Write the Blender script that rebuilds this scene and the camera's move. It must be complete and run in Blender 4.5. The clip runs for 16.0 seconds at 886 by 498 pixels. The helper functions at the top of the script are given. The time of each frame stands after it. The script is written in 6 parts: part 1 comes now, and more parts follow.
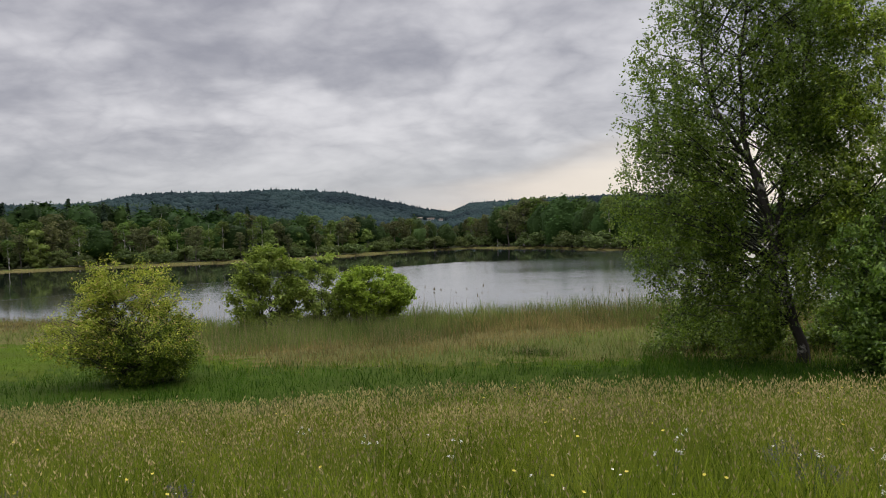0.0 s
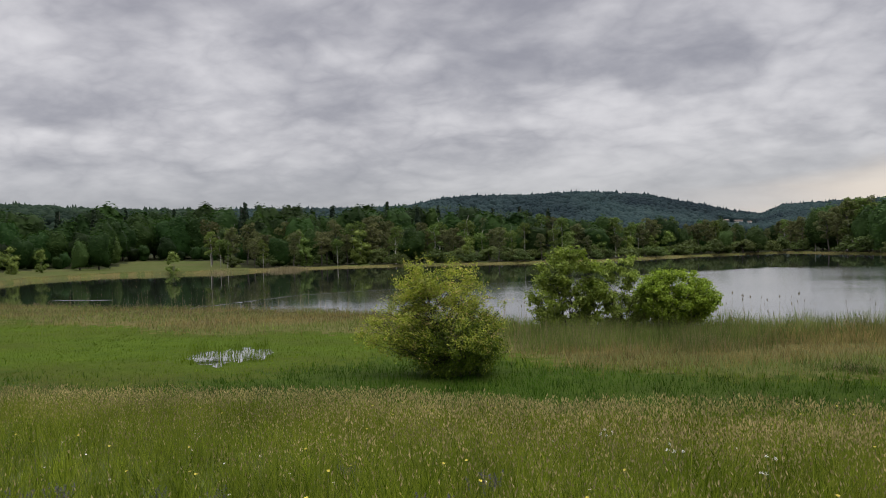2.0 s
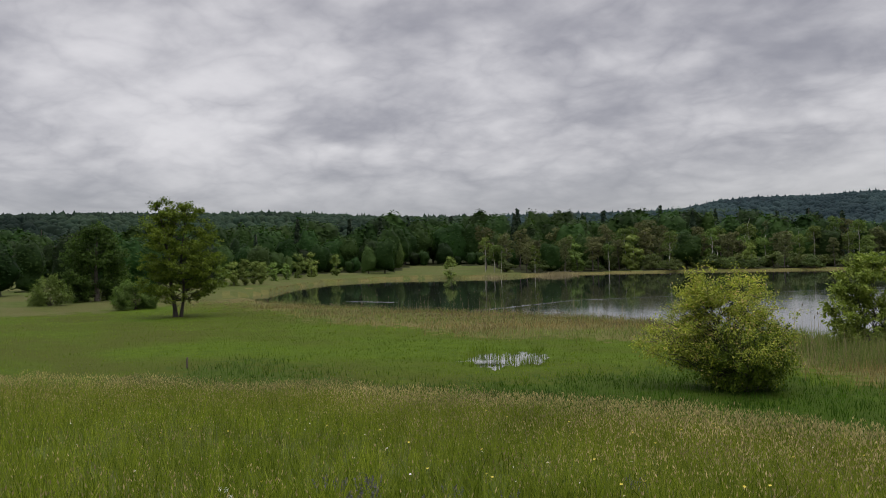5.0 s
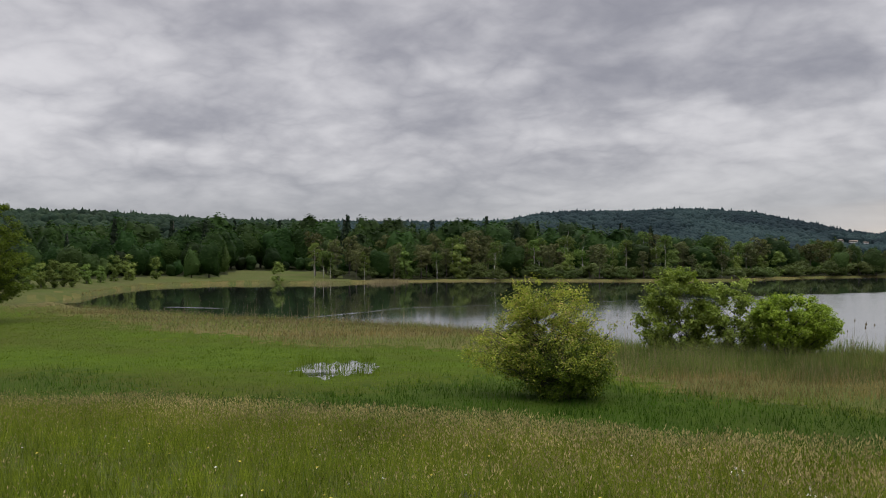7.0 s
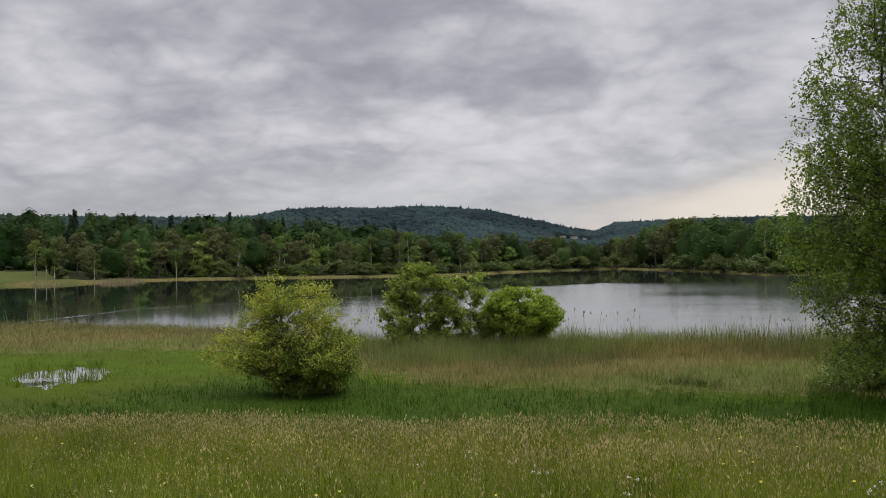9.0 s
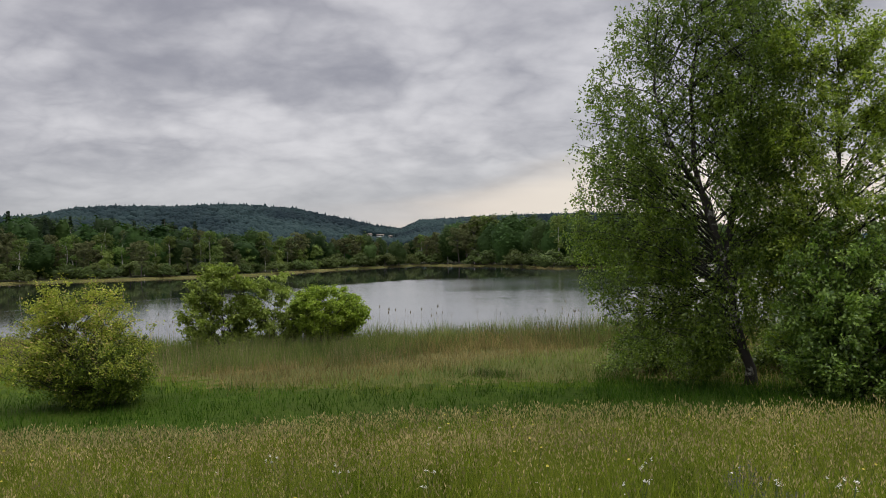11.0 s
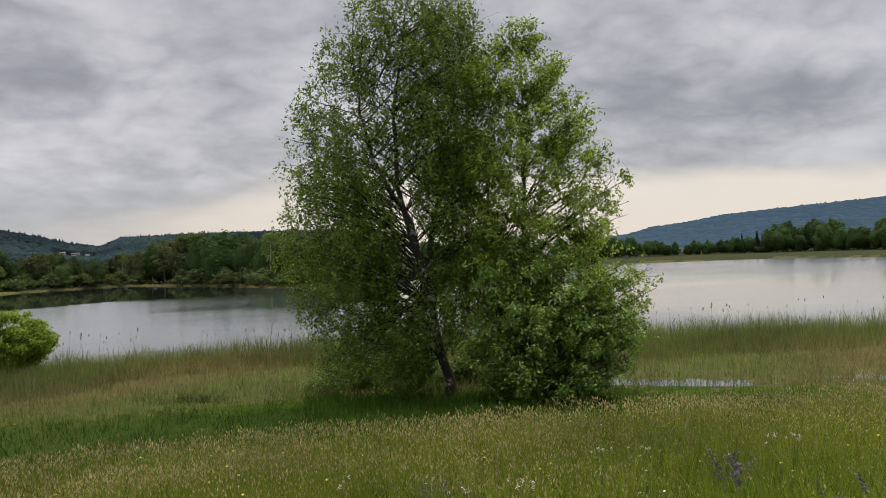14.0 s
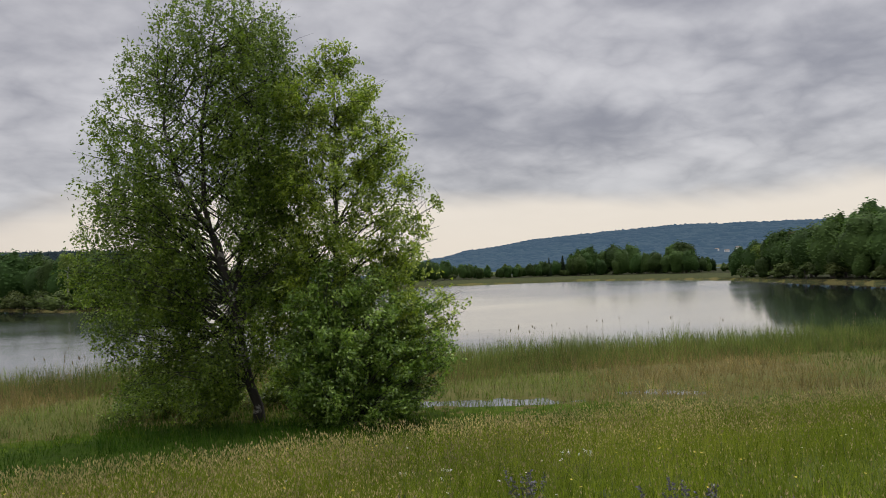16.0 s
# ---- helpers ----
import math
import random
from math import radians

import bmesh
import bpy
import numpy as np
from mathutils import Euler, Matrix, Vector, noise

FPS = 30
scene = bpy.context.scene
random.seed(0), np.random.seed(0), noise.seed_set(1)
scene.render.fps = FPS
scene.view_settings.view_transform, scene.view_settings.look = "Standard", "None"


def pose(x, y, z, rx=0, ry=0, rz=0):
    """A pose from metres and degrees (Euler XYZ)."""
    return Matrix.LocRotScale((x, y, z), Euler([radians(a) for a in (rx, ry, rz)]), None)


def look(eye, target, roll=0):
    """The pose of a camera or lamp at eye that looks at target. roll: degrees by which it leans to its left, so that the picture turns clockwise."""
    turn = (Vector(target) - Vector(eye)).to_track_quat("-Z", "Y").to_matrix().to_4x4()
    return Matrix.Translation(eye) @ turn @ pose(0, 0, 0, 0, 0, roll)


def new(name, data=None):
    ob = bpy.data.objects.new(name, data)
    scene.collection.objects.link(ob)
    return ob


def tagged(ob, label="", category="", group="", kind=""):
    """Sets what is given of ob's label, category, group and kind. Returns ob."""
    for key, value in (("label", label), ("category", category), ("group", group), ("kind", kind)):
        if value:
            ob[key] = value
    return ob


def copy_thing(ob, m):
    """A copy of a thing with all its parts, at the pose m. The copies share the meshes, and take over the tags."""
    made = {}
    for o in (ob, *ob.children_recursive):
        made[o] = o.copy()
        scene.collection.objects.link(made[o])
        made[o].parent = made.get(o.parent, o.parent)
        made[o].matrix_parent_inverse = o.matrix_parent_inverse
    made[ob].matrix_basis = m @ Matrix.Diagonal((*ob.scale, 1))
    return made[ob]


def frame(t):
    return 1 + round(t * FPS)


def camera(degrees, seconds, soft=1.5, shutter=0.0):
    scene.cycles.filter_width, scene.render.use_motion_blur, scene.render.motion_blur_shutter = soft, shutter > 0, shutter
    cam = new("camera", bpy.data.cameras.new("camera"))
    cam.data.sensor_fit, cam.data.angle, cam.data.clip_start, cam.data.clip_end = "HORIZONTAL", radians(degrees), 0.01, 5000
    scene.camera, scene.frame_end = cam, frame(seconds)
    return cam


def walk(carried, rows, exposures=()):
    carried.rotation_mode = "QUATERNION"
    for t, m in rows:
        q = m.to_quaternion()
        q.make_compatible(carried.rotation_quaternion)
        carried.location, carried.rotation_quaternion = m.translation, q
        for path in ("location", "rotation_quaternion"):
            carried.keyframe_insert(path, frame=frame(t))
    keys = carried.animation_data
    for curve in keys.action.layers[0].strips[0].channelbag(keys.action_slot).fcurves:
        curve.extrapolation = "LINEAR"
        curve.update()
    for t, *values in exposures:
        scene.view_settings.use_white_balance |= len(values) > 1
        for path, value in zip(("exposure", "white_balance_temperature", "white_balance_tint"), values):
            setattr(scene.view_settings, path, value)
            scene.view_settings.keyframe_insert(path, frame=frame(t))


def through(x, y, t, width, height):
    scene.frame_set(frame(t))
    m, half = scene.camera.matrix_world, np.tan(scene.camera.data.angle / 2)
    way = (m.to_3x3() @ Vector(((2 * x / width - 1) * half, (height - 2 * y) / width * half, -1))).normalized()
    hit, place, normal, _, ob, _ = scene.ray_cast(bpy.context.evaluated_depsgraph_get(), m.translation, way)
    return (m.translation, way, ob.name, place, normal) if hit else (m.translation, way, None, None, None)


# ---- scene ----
cam = camera(55.26, 16.0, 0.7, 0.12)
PATH = [
    (0.0, 0.000, 0.000, 1.650, -0.049, -1.061, 2.216),
    (0.5, -0.012, -0.042, 1.654, 5.068, -0.898, 2.204),
    (1.0, -0.033, -0.066, 1.660, 11.031, -0.758, 1.708),
    (1.5, -0.043, -0.091, 1.661, 16.143, -0.596, 1.649),
    (2.0, -0.047, -0.111, 1.666, 20.012, -0.267, 1.618),
    (2.5, -0.053, -0.128, 1.668, 23.060, -0.032, 1.703),
    (3.0, -0.065, -0.144, 1.671, 26.098, 0.103, 1.830),
    (3.5, -0.082, -0.157, 1.670, 30.336, 0.252, 2.469),
    (4.0, -0.080, -0.185, 1.674, 33.298, 0.394, 2.503),
    (4.2, -0.088, -0.195, 1.676, 34.738, 0.412, 2.325),
    (5.2, -0.215, -0.215, 1.735, 38.300, 0.600, 1.550),
    (6.3, -0.340, -0.233, 1.800, 34.002, 0.781, 0.782),
    (6.5, -0.342, -0.225, 1.803, 31.646, 0.768, 0.493),
    (7.0, -0.333, -0.198, 1.800, 26.618, 0.808, 0.414),
    (7.5, -0.334, -0.164, 1.791, 21.293, 0.866, 0.538),
    (8.0, -0.325, -0.142, 1.790, 17.259, 0.824, 0.652),
    (8.5, -0.308, -0.126, 1.784, 12.723, 0.561, 0.764),
    (9.0, -0.297, -0.130, 1.782, 9.553, 0.387, 0.877),
    (9.2, -0.297, -0.138, 1.781, 8.297, 0.340, 0.983),
    (11.3, -0.193, -0.154, 1.807, -5.541, -0.210, 1.651),
    (11.5, -0.184, -0.152, 1.809, -7.021, -0.467, 1.599),
    (12.0, -0.163, -0.135, 1.807, -11.469, -0.915, 1.491),
    (12.5, -0.143, -0.127, 1.808, -14.851, -0.896, 1.406),
    (13.0, -0.123, -0.121, 1.813, -17.397, -0.838, 1.444),
    (13.5, -0.099, -0.118, 1.817, -19.314, -0.766, 1.839),
    (14.0, -0.053, -0.119, 1.821, -22.702, 0.507, 2.123),
    (14.5, -0.012, -0.133, 1.833, -26.407, 0.907, 2.187),
    (15.0, 0.042, -0.155, 1.836, -28.505, 1.353, 2.039),
    (15.5, 0.101, -0.154, 1.832, -30.529, 1.662, 1.200),
    (16.0, 0.112, -0.119, 1.829, -35.008, 1.610, 1.971),
]
walk(cam, [(t, pose(x, y, z, 90 + pitch, roll, yaw)) for t, x, y, z, yaw, pitch, roll in PATH],
     [(0.0, 0.10), (1.0, 0.06), (2.5, 0.0), (4.0, -0.02), (7.0, -0.05), (9.0, 0.03), (11.5, 0.02), (13.0, 0.02), (14.5, -0.04), (16.0, -0.03)])

# ---- light ----
world = bpy.data.worlds.new("overcast_evening")
scene.world = world
world.use_nodes = True
wt = world.node_tree
wt.nodes.clear()


def wnode(kind, **values):
    n = wt.nodes.new(kind)
    for key, v in values.items():
        if key.startswith("in"):
            n.inputs[int(key[2:])].default_value = v
    return n


def wlink(a, i, b, j):
    wt.links.new(a.outputs[i], b.inputs[j])


def wmath(op, a, b=None, c=None):
    n = wt.nodes.new("ShaderNodeMath")
    n.operation = op
    for i, v in enumerate((a, b, c)):
        if v is None:
            continue
        if isinstance(v, (int, float)):
            n.inputs[i].default_value = v
        else:
            wt.links.new(v, n.inputs[i])
    return n.outputs[0]


def wramp(value, lo, hi, out_lo=0.0, out_hi=1.0):
    n = wt.nodes.new("ShaderNodeMapRange")
    n.interpolation_type = "SMOOTHSTEP"
    wt.links.new(value, n.inputs[0])
    for i, v in enumerate((lo, hi, out_lo, out_hi)):
        n.inputs[i + 1].default_value = v
    return n.outputs[0]


def wmix(fac, a, b, mode="MIX"):
    n = wt.nodes.new("ShaderNodeMix")
    n.data_type, n.blend_type = "RGBA", mode
    for i, v in ((0, fac), (6, a), (7, b)):
        if isinstance(v, (int, float)):
            n.inputs[i].default_value = v
        elif isinstance(v, tuple):
            n.inputs[i].default_value = (*v, 1)
        else:
            wt.links.new(v, n.inputs[i])
    return n.outputs[2]


SUN_EL, SUN_AZ = 60.0, -75.0          # degrees; azimuth counted to the left of +y
sky = wt.nodes.new("ShaderNodeTexSky")
sky.sky_type, sky.sun_disc = "NISHITA", False
sky.sun_elevation, sky.sun_rotation = radians(SUN_EL), radians(-SUN_AZ)
coords = wt.nodes.new("ShaderNodeTexCoord")
split = wt.nodes.new("ShaderNodeSeparateXYZ")
wlink(coords, 0, split, 0)
sx, sy, sz = split.outputs
up = wmath("MAXIMUM", sz, 0.0)
flat = wmath("ADD", up, 0.30)
cloud_at = wt.nodes.new("ShaderNodeCombineXYZ")
wt.links.new(wmath("DIVIDE", sx, flat), cloud_at.inputs[0])
wt.links.new(wmath("DIVIDE", sy, flat), cloud_at.inputs[1])


def cloud_noise(scale, detail, rough, shift, stretch=(1.0, 1.0, 1.0), bend=0.0):
    m = wt.nodes.new("ShaderNodeMapping")
    m.inputs[1].default_value = shift
    m.inputs[3].default_value = stretch
    wt.links.new(cloud_at.outputs[0], m.inputs[0])
    n = wt.nodes.new("ShaderNodeTexNoise")
    n.inputs["Scale"].default_value, n.inputs["Detail"].default_value, n.inputs["Roughness"].default_value = scale, detail, rough
    n.inputs["Distortion"].default_value = bend
    wt.links.new(m.outputs[0], n.inputs["Vector"])
    return n.outputs[0]


# rolls of cloud: thick parts are dark below, and each roll is lighter along the edge that faces the zenith
around = wmath("ARCTAN2", wmath("SUBTRACT", 0.0, sx), sy)
height = wmath("ARCSINE", sz)


def bank(az, el, wide, high, amount):
    """A broad mass of thicker (negative) or thinner cloud, in degrees."""
    a = wmath("DIVIDE", wmath("SUBTRACT", around, radians(az)), radians(wide))
    e = wmath("DIVIDE", wmath("SUBTRACT", height, radians(el)), radians(high))
    q = wmath("ADD", wmath("MULTIPLY", a, a), wmath("MULTIPLY", e, e))
    return wmath("MULTIPLY", wmath("EXPONENT", wmath("SUBTRACT", 0.0, q)), amount)


big = cloud_noise(1.15, 3, 0.5, (8.3, 4.1, 0))
roll = cloud_noise(3.0, 5, 0.5, (0.4, 5.2, 0), bend=0.2)
puff = wmath("ABSOLUTE", wmath("SUBTRACT", cloud_noise(2.5, 4, 0.45, (3.3, 1.7, 0), bend=0.3), 0.5))
tuft = wmath("ABSOLUTE", wmath("SUBTRACT", cloud_noise(5.6, 5, 0.5, (6.1, 2.9, 0), bend=0.25), 0.5))
fine = cloud_noise(12.0, 5, 0.55, (2.7, 9.1, 0), bend=0.2)
tone = wmath("ADD", 0.49, wmath("MULTIPLY", wmath("SUBTRACT", big, 0.5), 0.5))
tone = wmath("ADD", tone, wmath("MULTIPLY", wmath("SUBTRACT", 0.5, roll), 0.70))
tone = wmath("ADD", tone, wmath("MULTIPLY", wmath("SUBTRACT", puff, 0.07), 1.0))
tone = wmath("ADD", tone, wmath("MULTIPLY", wmath("SUBTRACT", tuft, 0.07), 0.80))
tone = wmath("ADD", tone, wmath("MULTIPLY", wmath("SUBTRACT", fine, 0.5), 0.15))
for mass in ((55, 9.5, 6, 3, 0.16), (50, 13, 4, 2, 0.14), (44, 7, 5, 2.5, -0.14), (58, 5, 7, 1.6, -0.13), (32, 8.5, 6, 2.5, 0.12), (15, 11, 5, 2.5, -0.07), (11, 16, 6, 2, -0.08),
             (22, 13, 7, 4, 0.09), (8, 8, 5, 2, 0.10), (1, 12, 3, 2, -0.12), (9, 13, 8, 3, -0.16), (3, 12, 5, 4, -0.14), (-7, 13, 4, 4, -0.09), (36, 14, 7, 3, 0.10), (33, 8, 5, 2, 0.06), (-7.5, 12, 4, 1.8, -0.08), (-3, 15, 6, 2, 0.10), (-12, 13, 5, 3, 0.10), (-18, 9, 9, 2, 0.06), (-2, 10, 14, 6, 0.13), (54, 11, 8, 5, 0.12), (-46, 9.5, 13, 1.8, -0.18), (-42, 13.5, 12, 1.6, 0.12)):
    tone = wmath("ADD", tone, wmath("MULTIPLY", bank(*mass), 0.75))
cover = wramp(tone, 0.12, 0.88)
cloud = wmix(cover, (0.285, 0.277, 0.312), (0.715, 0.694, 0.712))
# a plain grey sheet towards the horizon, and a warm break in the clouds where the sun goes down
sheet = wramp(sz, 0.02, 0.14, 1.0, 0.0)
flatlen = wmath("SQRT", wmath("ADD", wmath("MULTIPLY", sx, sx), wmath("MULTIPLY", sy, sy)))
leftward = wmath("DIVIDE", wmath("SUBTRACT", 0.0, sx), flatlen)
haze = wmix(wramp(leftward, 0.1, 0.65), (0.470, 0.475, 0.500), (0.330, 0.338, 0.375))
cloud = wmix(wmath("MULTIPLY", sheet, 0.75), cloud, haze)
toward = wmath("DIVIDE", wmath("ADD", wmath("MULTIPLY", sx, math.sin(radians(38))), wmath("MULTIPLY", sy, math.cos(radians(38)))), flatlen)
warm_az = wramp(toward, 0.68, 0.93)
wisps = cloud_noise(1.1, 4, 0.5, (7.7, 2.2, 0), (0.5, 1.6, 1))
low_sky = wmath("SUBTRACT", wmath("ADD", sz, wmath("MULTIPLY", wmath("SUBTRACT", wisps, 0.5), 0.09)), wmath("MULTIPLY", wmath("MULTIPLY", warm_az, warm_az), 0.055))
warm_el = wramp(low_sky, 0.012, 0.050, 1.0, 0.0)
side = wramp(leftward, -0.7, 0.75, 0.90, 1.03)
cloud = wmix(1.0, cloud, side, "MULTIPLY")
cloud = wmix(wmath("MULTIPLY", wmath("MULTIPLY", warm_az, warm_el), 0.85), cloud, wmix(warm_az, (0.86, 0.660, 0.510), (0.86, 0.765, 0.660)))
zenith = wramp(sz, 0.34, 0.92, 1.0, 5.2)
cloud = wmix(1.0, cloud, zenith, "MULTIPLY")
out = wt.nodes.new("ShaderNodeOutputWorld")
b1, b2 = wnode("ShaderNodeBackground"), wnode("ShaderNodeBackground")
wlink(sky, 0, b1, 0)
b1.inputs[1].default_value = 0.012
wt.links.new(cloud, b2.inputs[0])
b2.inputs[1].default_value = 0.94
both = wt.nodes.new("ShaderNodeAddShader")
wlink(b1, 0, both, 0)
wlink(b2, 0, both, 1)
wlink(both, 0, out, 0)

sun = new("sun", bpy.data.lights.new("sun", "SUN"))
sun.data.energy, sun.data.angle, sun.data.color = 1.5, radians(40), (1.0, 0.95, 0.87)
to_sun = Vector((-math.sin(radians(SUN_AZ)) * math.cos(radians(SUN_EL)), math.cos(radians(SUN_AZ)) * math.cos(radians(SUN_EL)), math.sin(radians(SUN_EL))))
sun.matrix_world = look(to_sun * 60, (0, 0, 0))

# ---- materials ----


class Nodes:
    """A material's node tree with short ways to add to it."""

    def __init__(self, name):
        self.mat = bpy.data.materials.new(name)
        self.mat.use_nodes = True
        self.t = self.mat.node_tree
        self.t.nodes.clear()
        self.end = self.t.nodes.new("ShaderNodeOutputMaterial")

    def put(self, node, slot, v):
        s = node.inputs[slot]
        if isinstance(v, bpy.types.NodeSocket):
            self.t.links.new(v, s)
        elif isinstance(v, tuple) and len(v) == 3 and s.type == "RGBA":
            s.default_value = (*v, 1)
        else:
            s.default_value = v

    def add(self, kind, **slots):
        n = self.t.nodes.new(kind)
        for k, v in slots.items():
            self.put(n, k.replace("_", " "), v)
        return n

    def math(self, op, a, b=0.0):
        n = self.t.nodes.new("ShaderNodeMath")
        n.operation = op
        self.put(n, 0, a)
        self.put(n, 1, b)
        return n.outputs[0]

    def mix(self, fac, a, b, mode="MIX"):
        n = self.t.nodes.new("ShaderNodeMix")
        n.data_type, n.blend_type = "RGBA", mode
        self.put(n, 0, fac)
        self.put(n, 6, a)
        self.put(n, 7, b)
        return n.outputs[2]

    def span(self, v, lo, hi, out_lo=0.0, out_hi=1.0):
        n = self.t.nodes.new("ShaderNodeMapRange")
        for i, x in enumerate((v, lo, hi, out_lo, out_hi)):
            self.put(n, i, x)
        return n.outputs[0]

    def place(self, scale=(1, 1, 1), turn=0.0):
        g = self.t.nodes.new("ShaderNodeNewGeometry")
        m = self.t.nodes.new("ShaderNodeMapping")
        m.inputs[3].default_value = scale
        m.inputs[2].default_value = (0, 0, turn)
        self.t.links.new(g.outputs["Position"], m.inputs[0])
        return m.outputs[0]

    def noise(self, scale, detail=3.0, rough=0.55, vector=None):
        n = self.add("ShaderNodeTexNoise", Scale=scale, Detail=detail, Roughness=rough)
        self.put(n, "Vector", vector if vector is not None else self.place())
        return n.outputs[0]

    def island(self):
        return self.add("ShaderNodeNewGeometry").outputs["Random Per Island"]

    def each(self):
        return self.add("ShaderNodeObjectInfo").outputs["Random"]

    def bump(self, height, strength, distance):
        return self.add("ShaderNodeBump", Height=height, Strength=strength, Distance=distance).outputs[0]

    def shade(self, colour, rough=0.8, normal=None, **more):
        p = self.add("ShaderNodeBsdfPrincipled", Base_Color=colour, Roughness=rough, **more)
        if normal is not None:
            self.put(p, "Normal", normal)
        return p.outputs[0]

    def finish(self, shader):
        self.t.links.new(shader, self.end.inputs[0])
        return self.mat


def foliage(name, dark, light, through=0.35, rough=0.5, patch=0.0, vary=0.25, warm=None, gloss=0.10):
    """Leaves: each blade or leaf has its own tone, each plant its own brightness; light passes through."""
    n = Nodes(name)
    tone = n.mix(n.island(), dark, light)
    if warm is not None:
        pick = n.span(n.math("FRACT", n.math("MULTIPLY", n.island(), 37.7)), 1 - warm[1], 1 - warm[1] + 0.02)
        tone = n.mix(pick, tone, warm[0])
    if patch:
        tone = n.mix(1.0, tone, n.mix(n.span(n.noise(patch, 3), 0.32, 0.68), (0.62, 0.66, 0.6), (1.25, 1.2, 1.15)), "MULTIPLY")
        tone = n.mix(1.0, tone, n.mix(n.span(n.noise(patch * 6, 2), 0.35, 0.65), (0.66, 0.68, 0.66), (1.28, 1.24, 1.22)), "MULTIPLY")
    if vary:
        h = n.add("ShaderNodeHueSaturation", Color=tone)
        n.put(h, "Value", n.span(n.each(), 0, 1, 1 - vary, 1 + vary))
        n.put(h, "Hue", n.span(n.math("FRACT", n.math("MULTIPLY", n.each(), 7.3)), 0, 1, 0.485, 0.515))
        tone = h.outputs[0]
    face = n.shade(tone, rough, Specular_IOR_Level=gloss)
    back = n.add("ShaderNodeBsdfTranslucent", Color=n.mix(1.0, tone, (1.15, 1.3, 0.75), "MULTIPLY")).outputs[0]
    m = n.add("ShaderNodeMixShader", Fac=through)
    n.t.links.new(face, m.inputs[1])
    n.t.links.new(back, m.inputs[2])
    return n.finish(m.outputs[0])


def bark(name, dark, light, scale, stretch=(1, 1, 0.25), depth=0.02):
    n = Nodes(name)
    at = n.place(stretch)
    a = n.noise(scale, 5, 0.65, at)
    col = n.mix(n.span(a, 0.38, 0.62), dark, light)
    return n.finish(n.shade(col, 0.85, n.bump(a, 0.6, depth)))


def birch_bark(name):
    """White bark with dark bands, black and cracked towards the foot by noise of its own."""
    n = Nodes(name)
    bands = n.noise(9, 4, 0.6, n.place((1, 1, 3.0)))
    patches = n.noise(2.2, 4, 0.6)
    white = n.mix(n.span(bands, 0.50, 0.60), (0.33, 0.315, 0.28), (0.11, 0.095, 0.08))
    col = n.mix(n.span(patches, 0.55, 0.60), (0.026, 0.021, 0.018), white)
    return n.finish(n.shade(col, 0.8, n.bump(bands, 0.5, 0.01)))


def ground_stuff(name, dark, light, other, share=0.5):
    """Turf: two tones at a hand's width, and patches of another growth some metres wide."""
    n = Nodes(name)
    a, b, c = n.noise(0.16, 5, 0.62, n.place((0.6, 1.0, 1), 0.5)), n.noise(5.0, 6, 0.65), n.noise(1.1, 4)
    col = n.mix(n.span(n.math("ADD", n.math("MULTIPLY", b, 0.6), n.math("MULTIPLY", c, 0.4)), 0.35, 0.65), dark, light)
    col = n.mix(n.math("MULTIPLY", n.span(a, 0.42, 0.62), share), col, other)
    return n.finish(n.shade(col, 0.95, n.bump(b, 0.9, 0.10), Specular_IOR_Level=0.05))


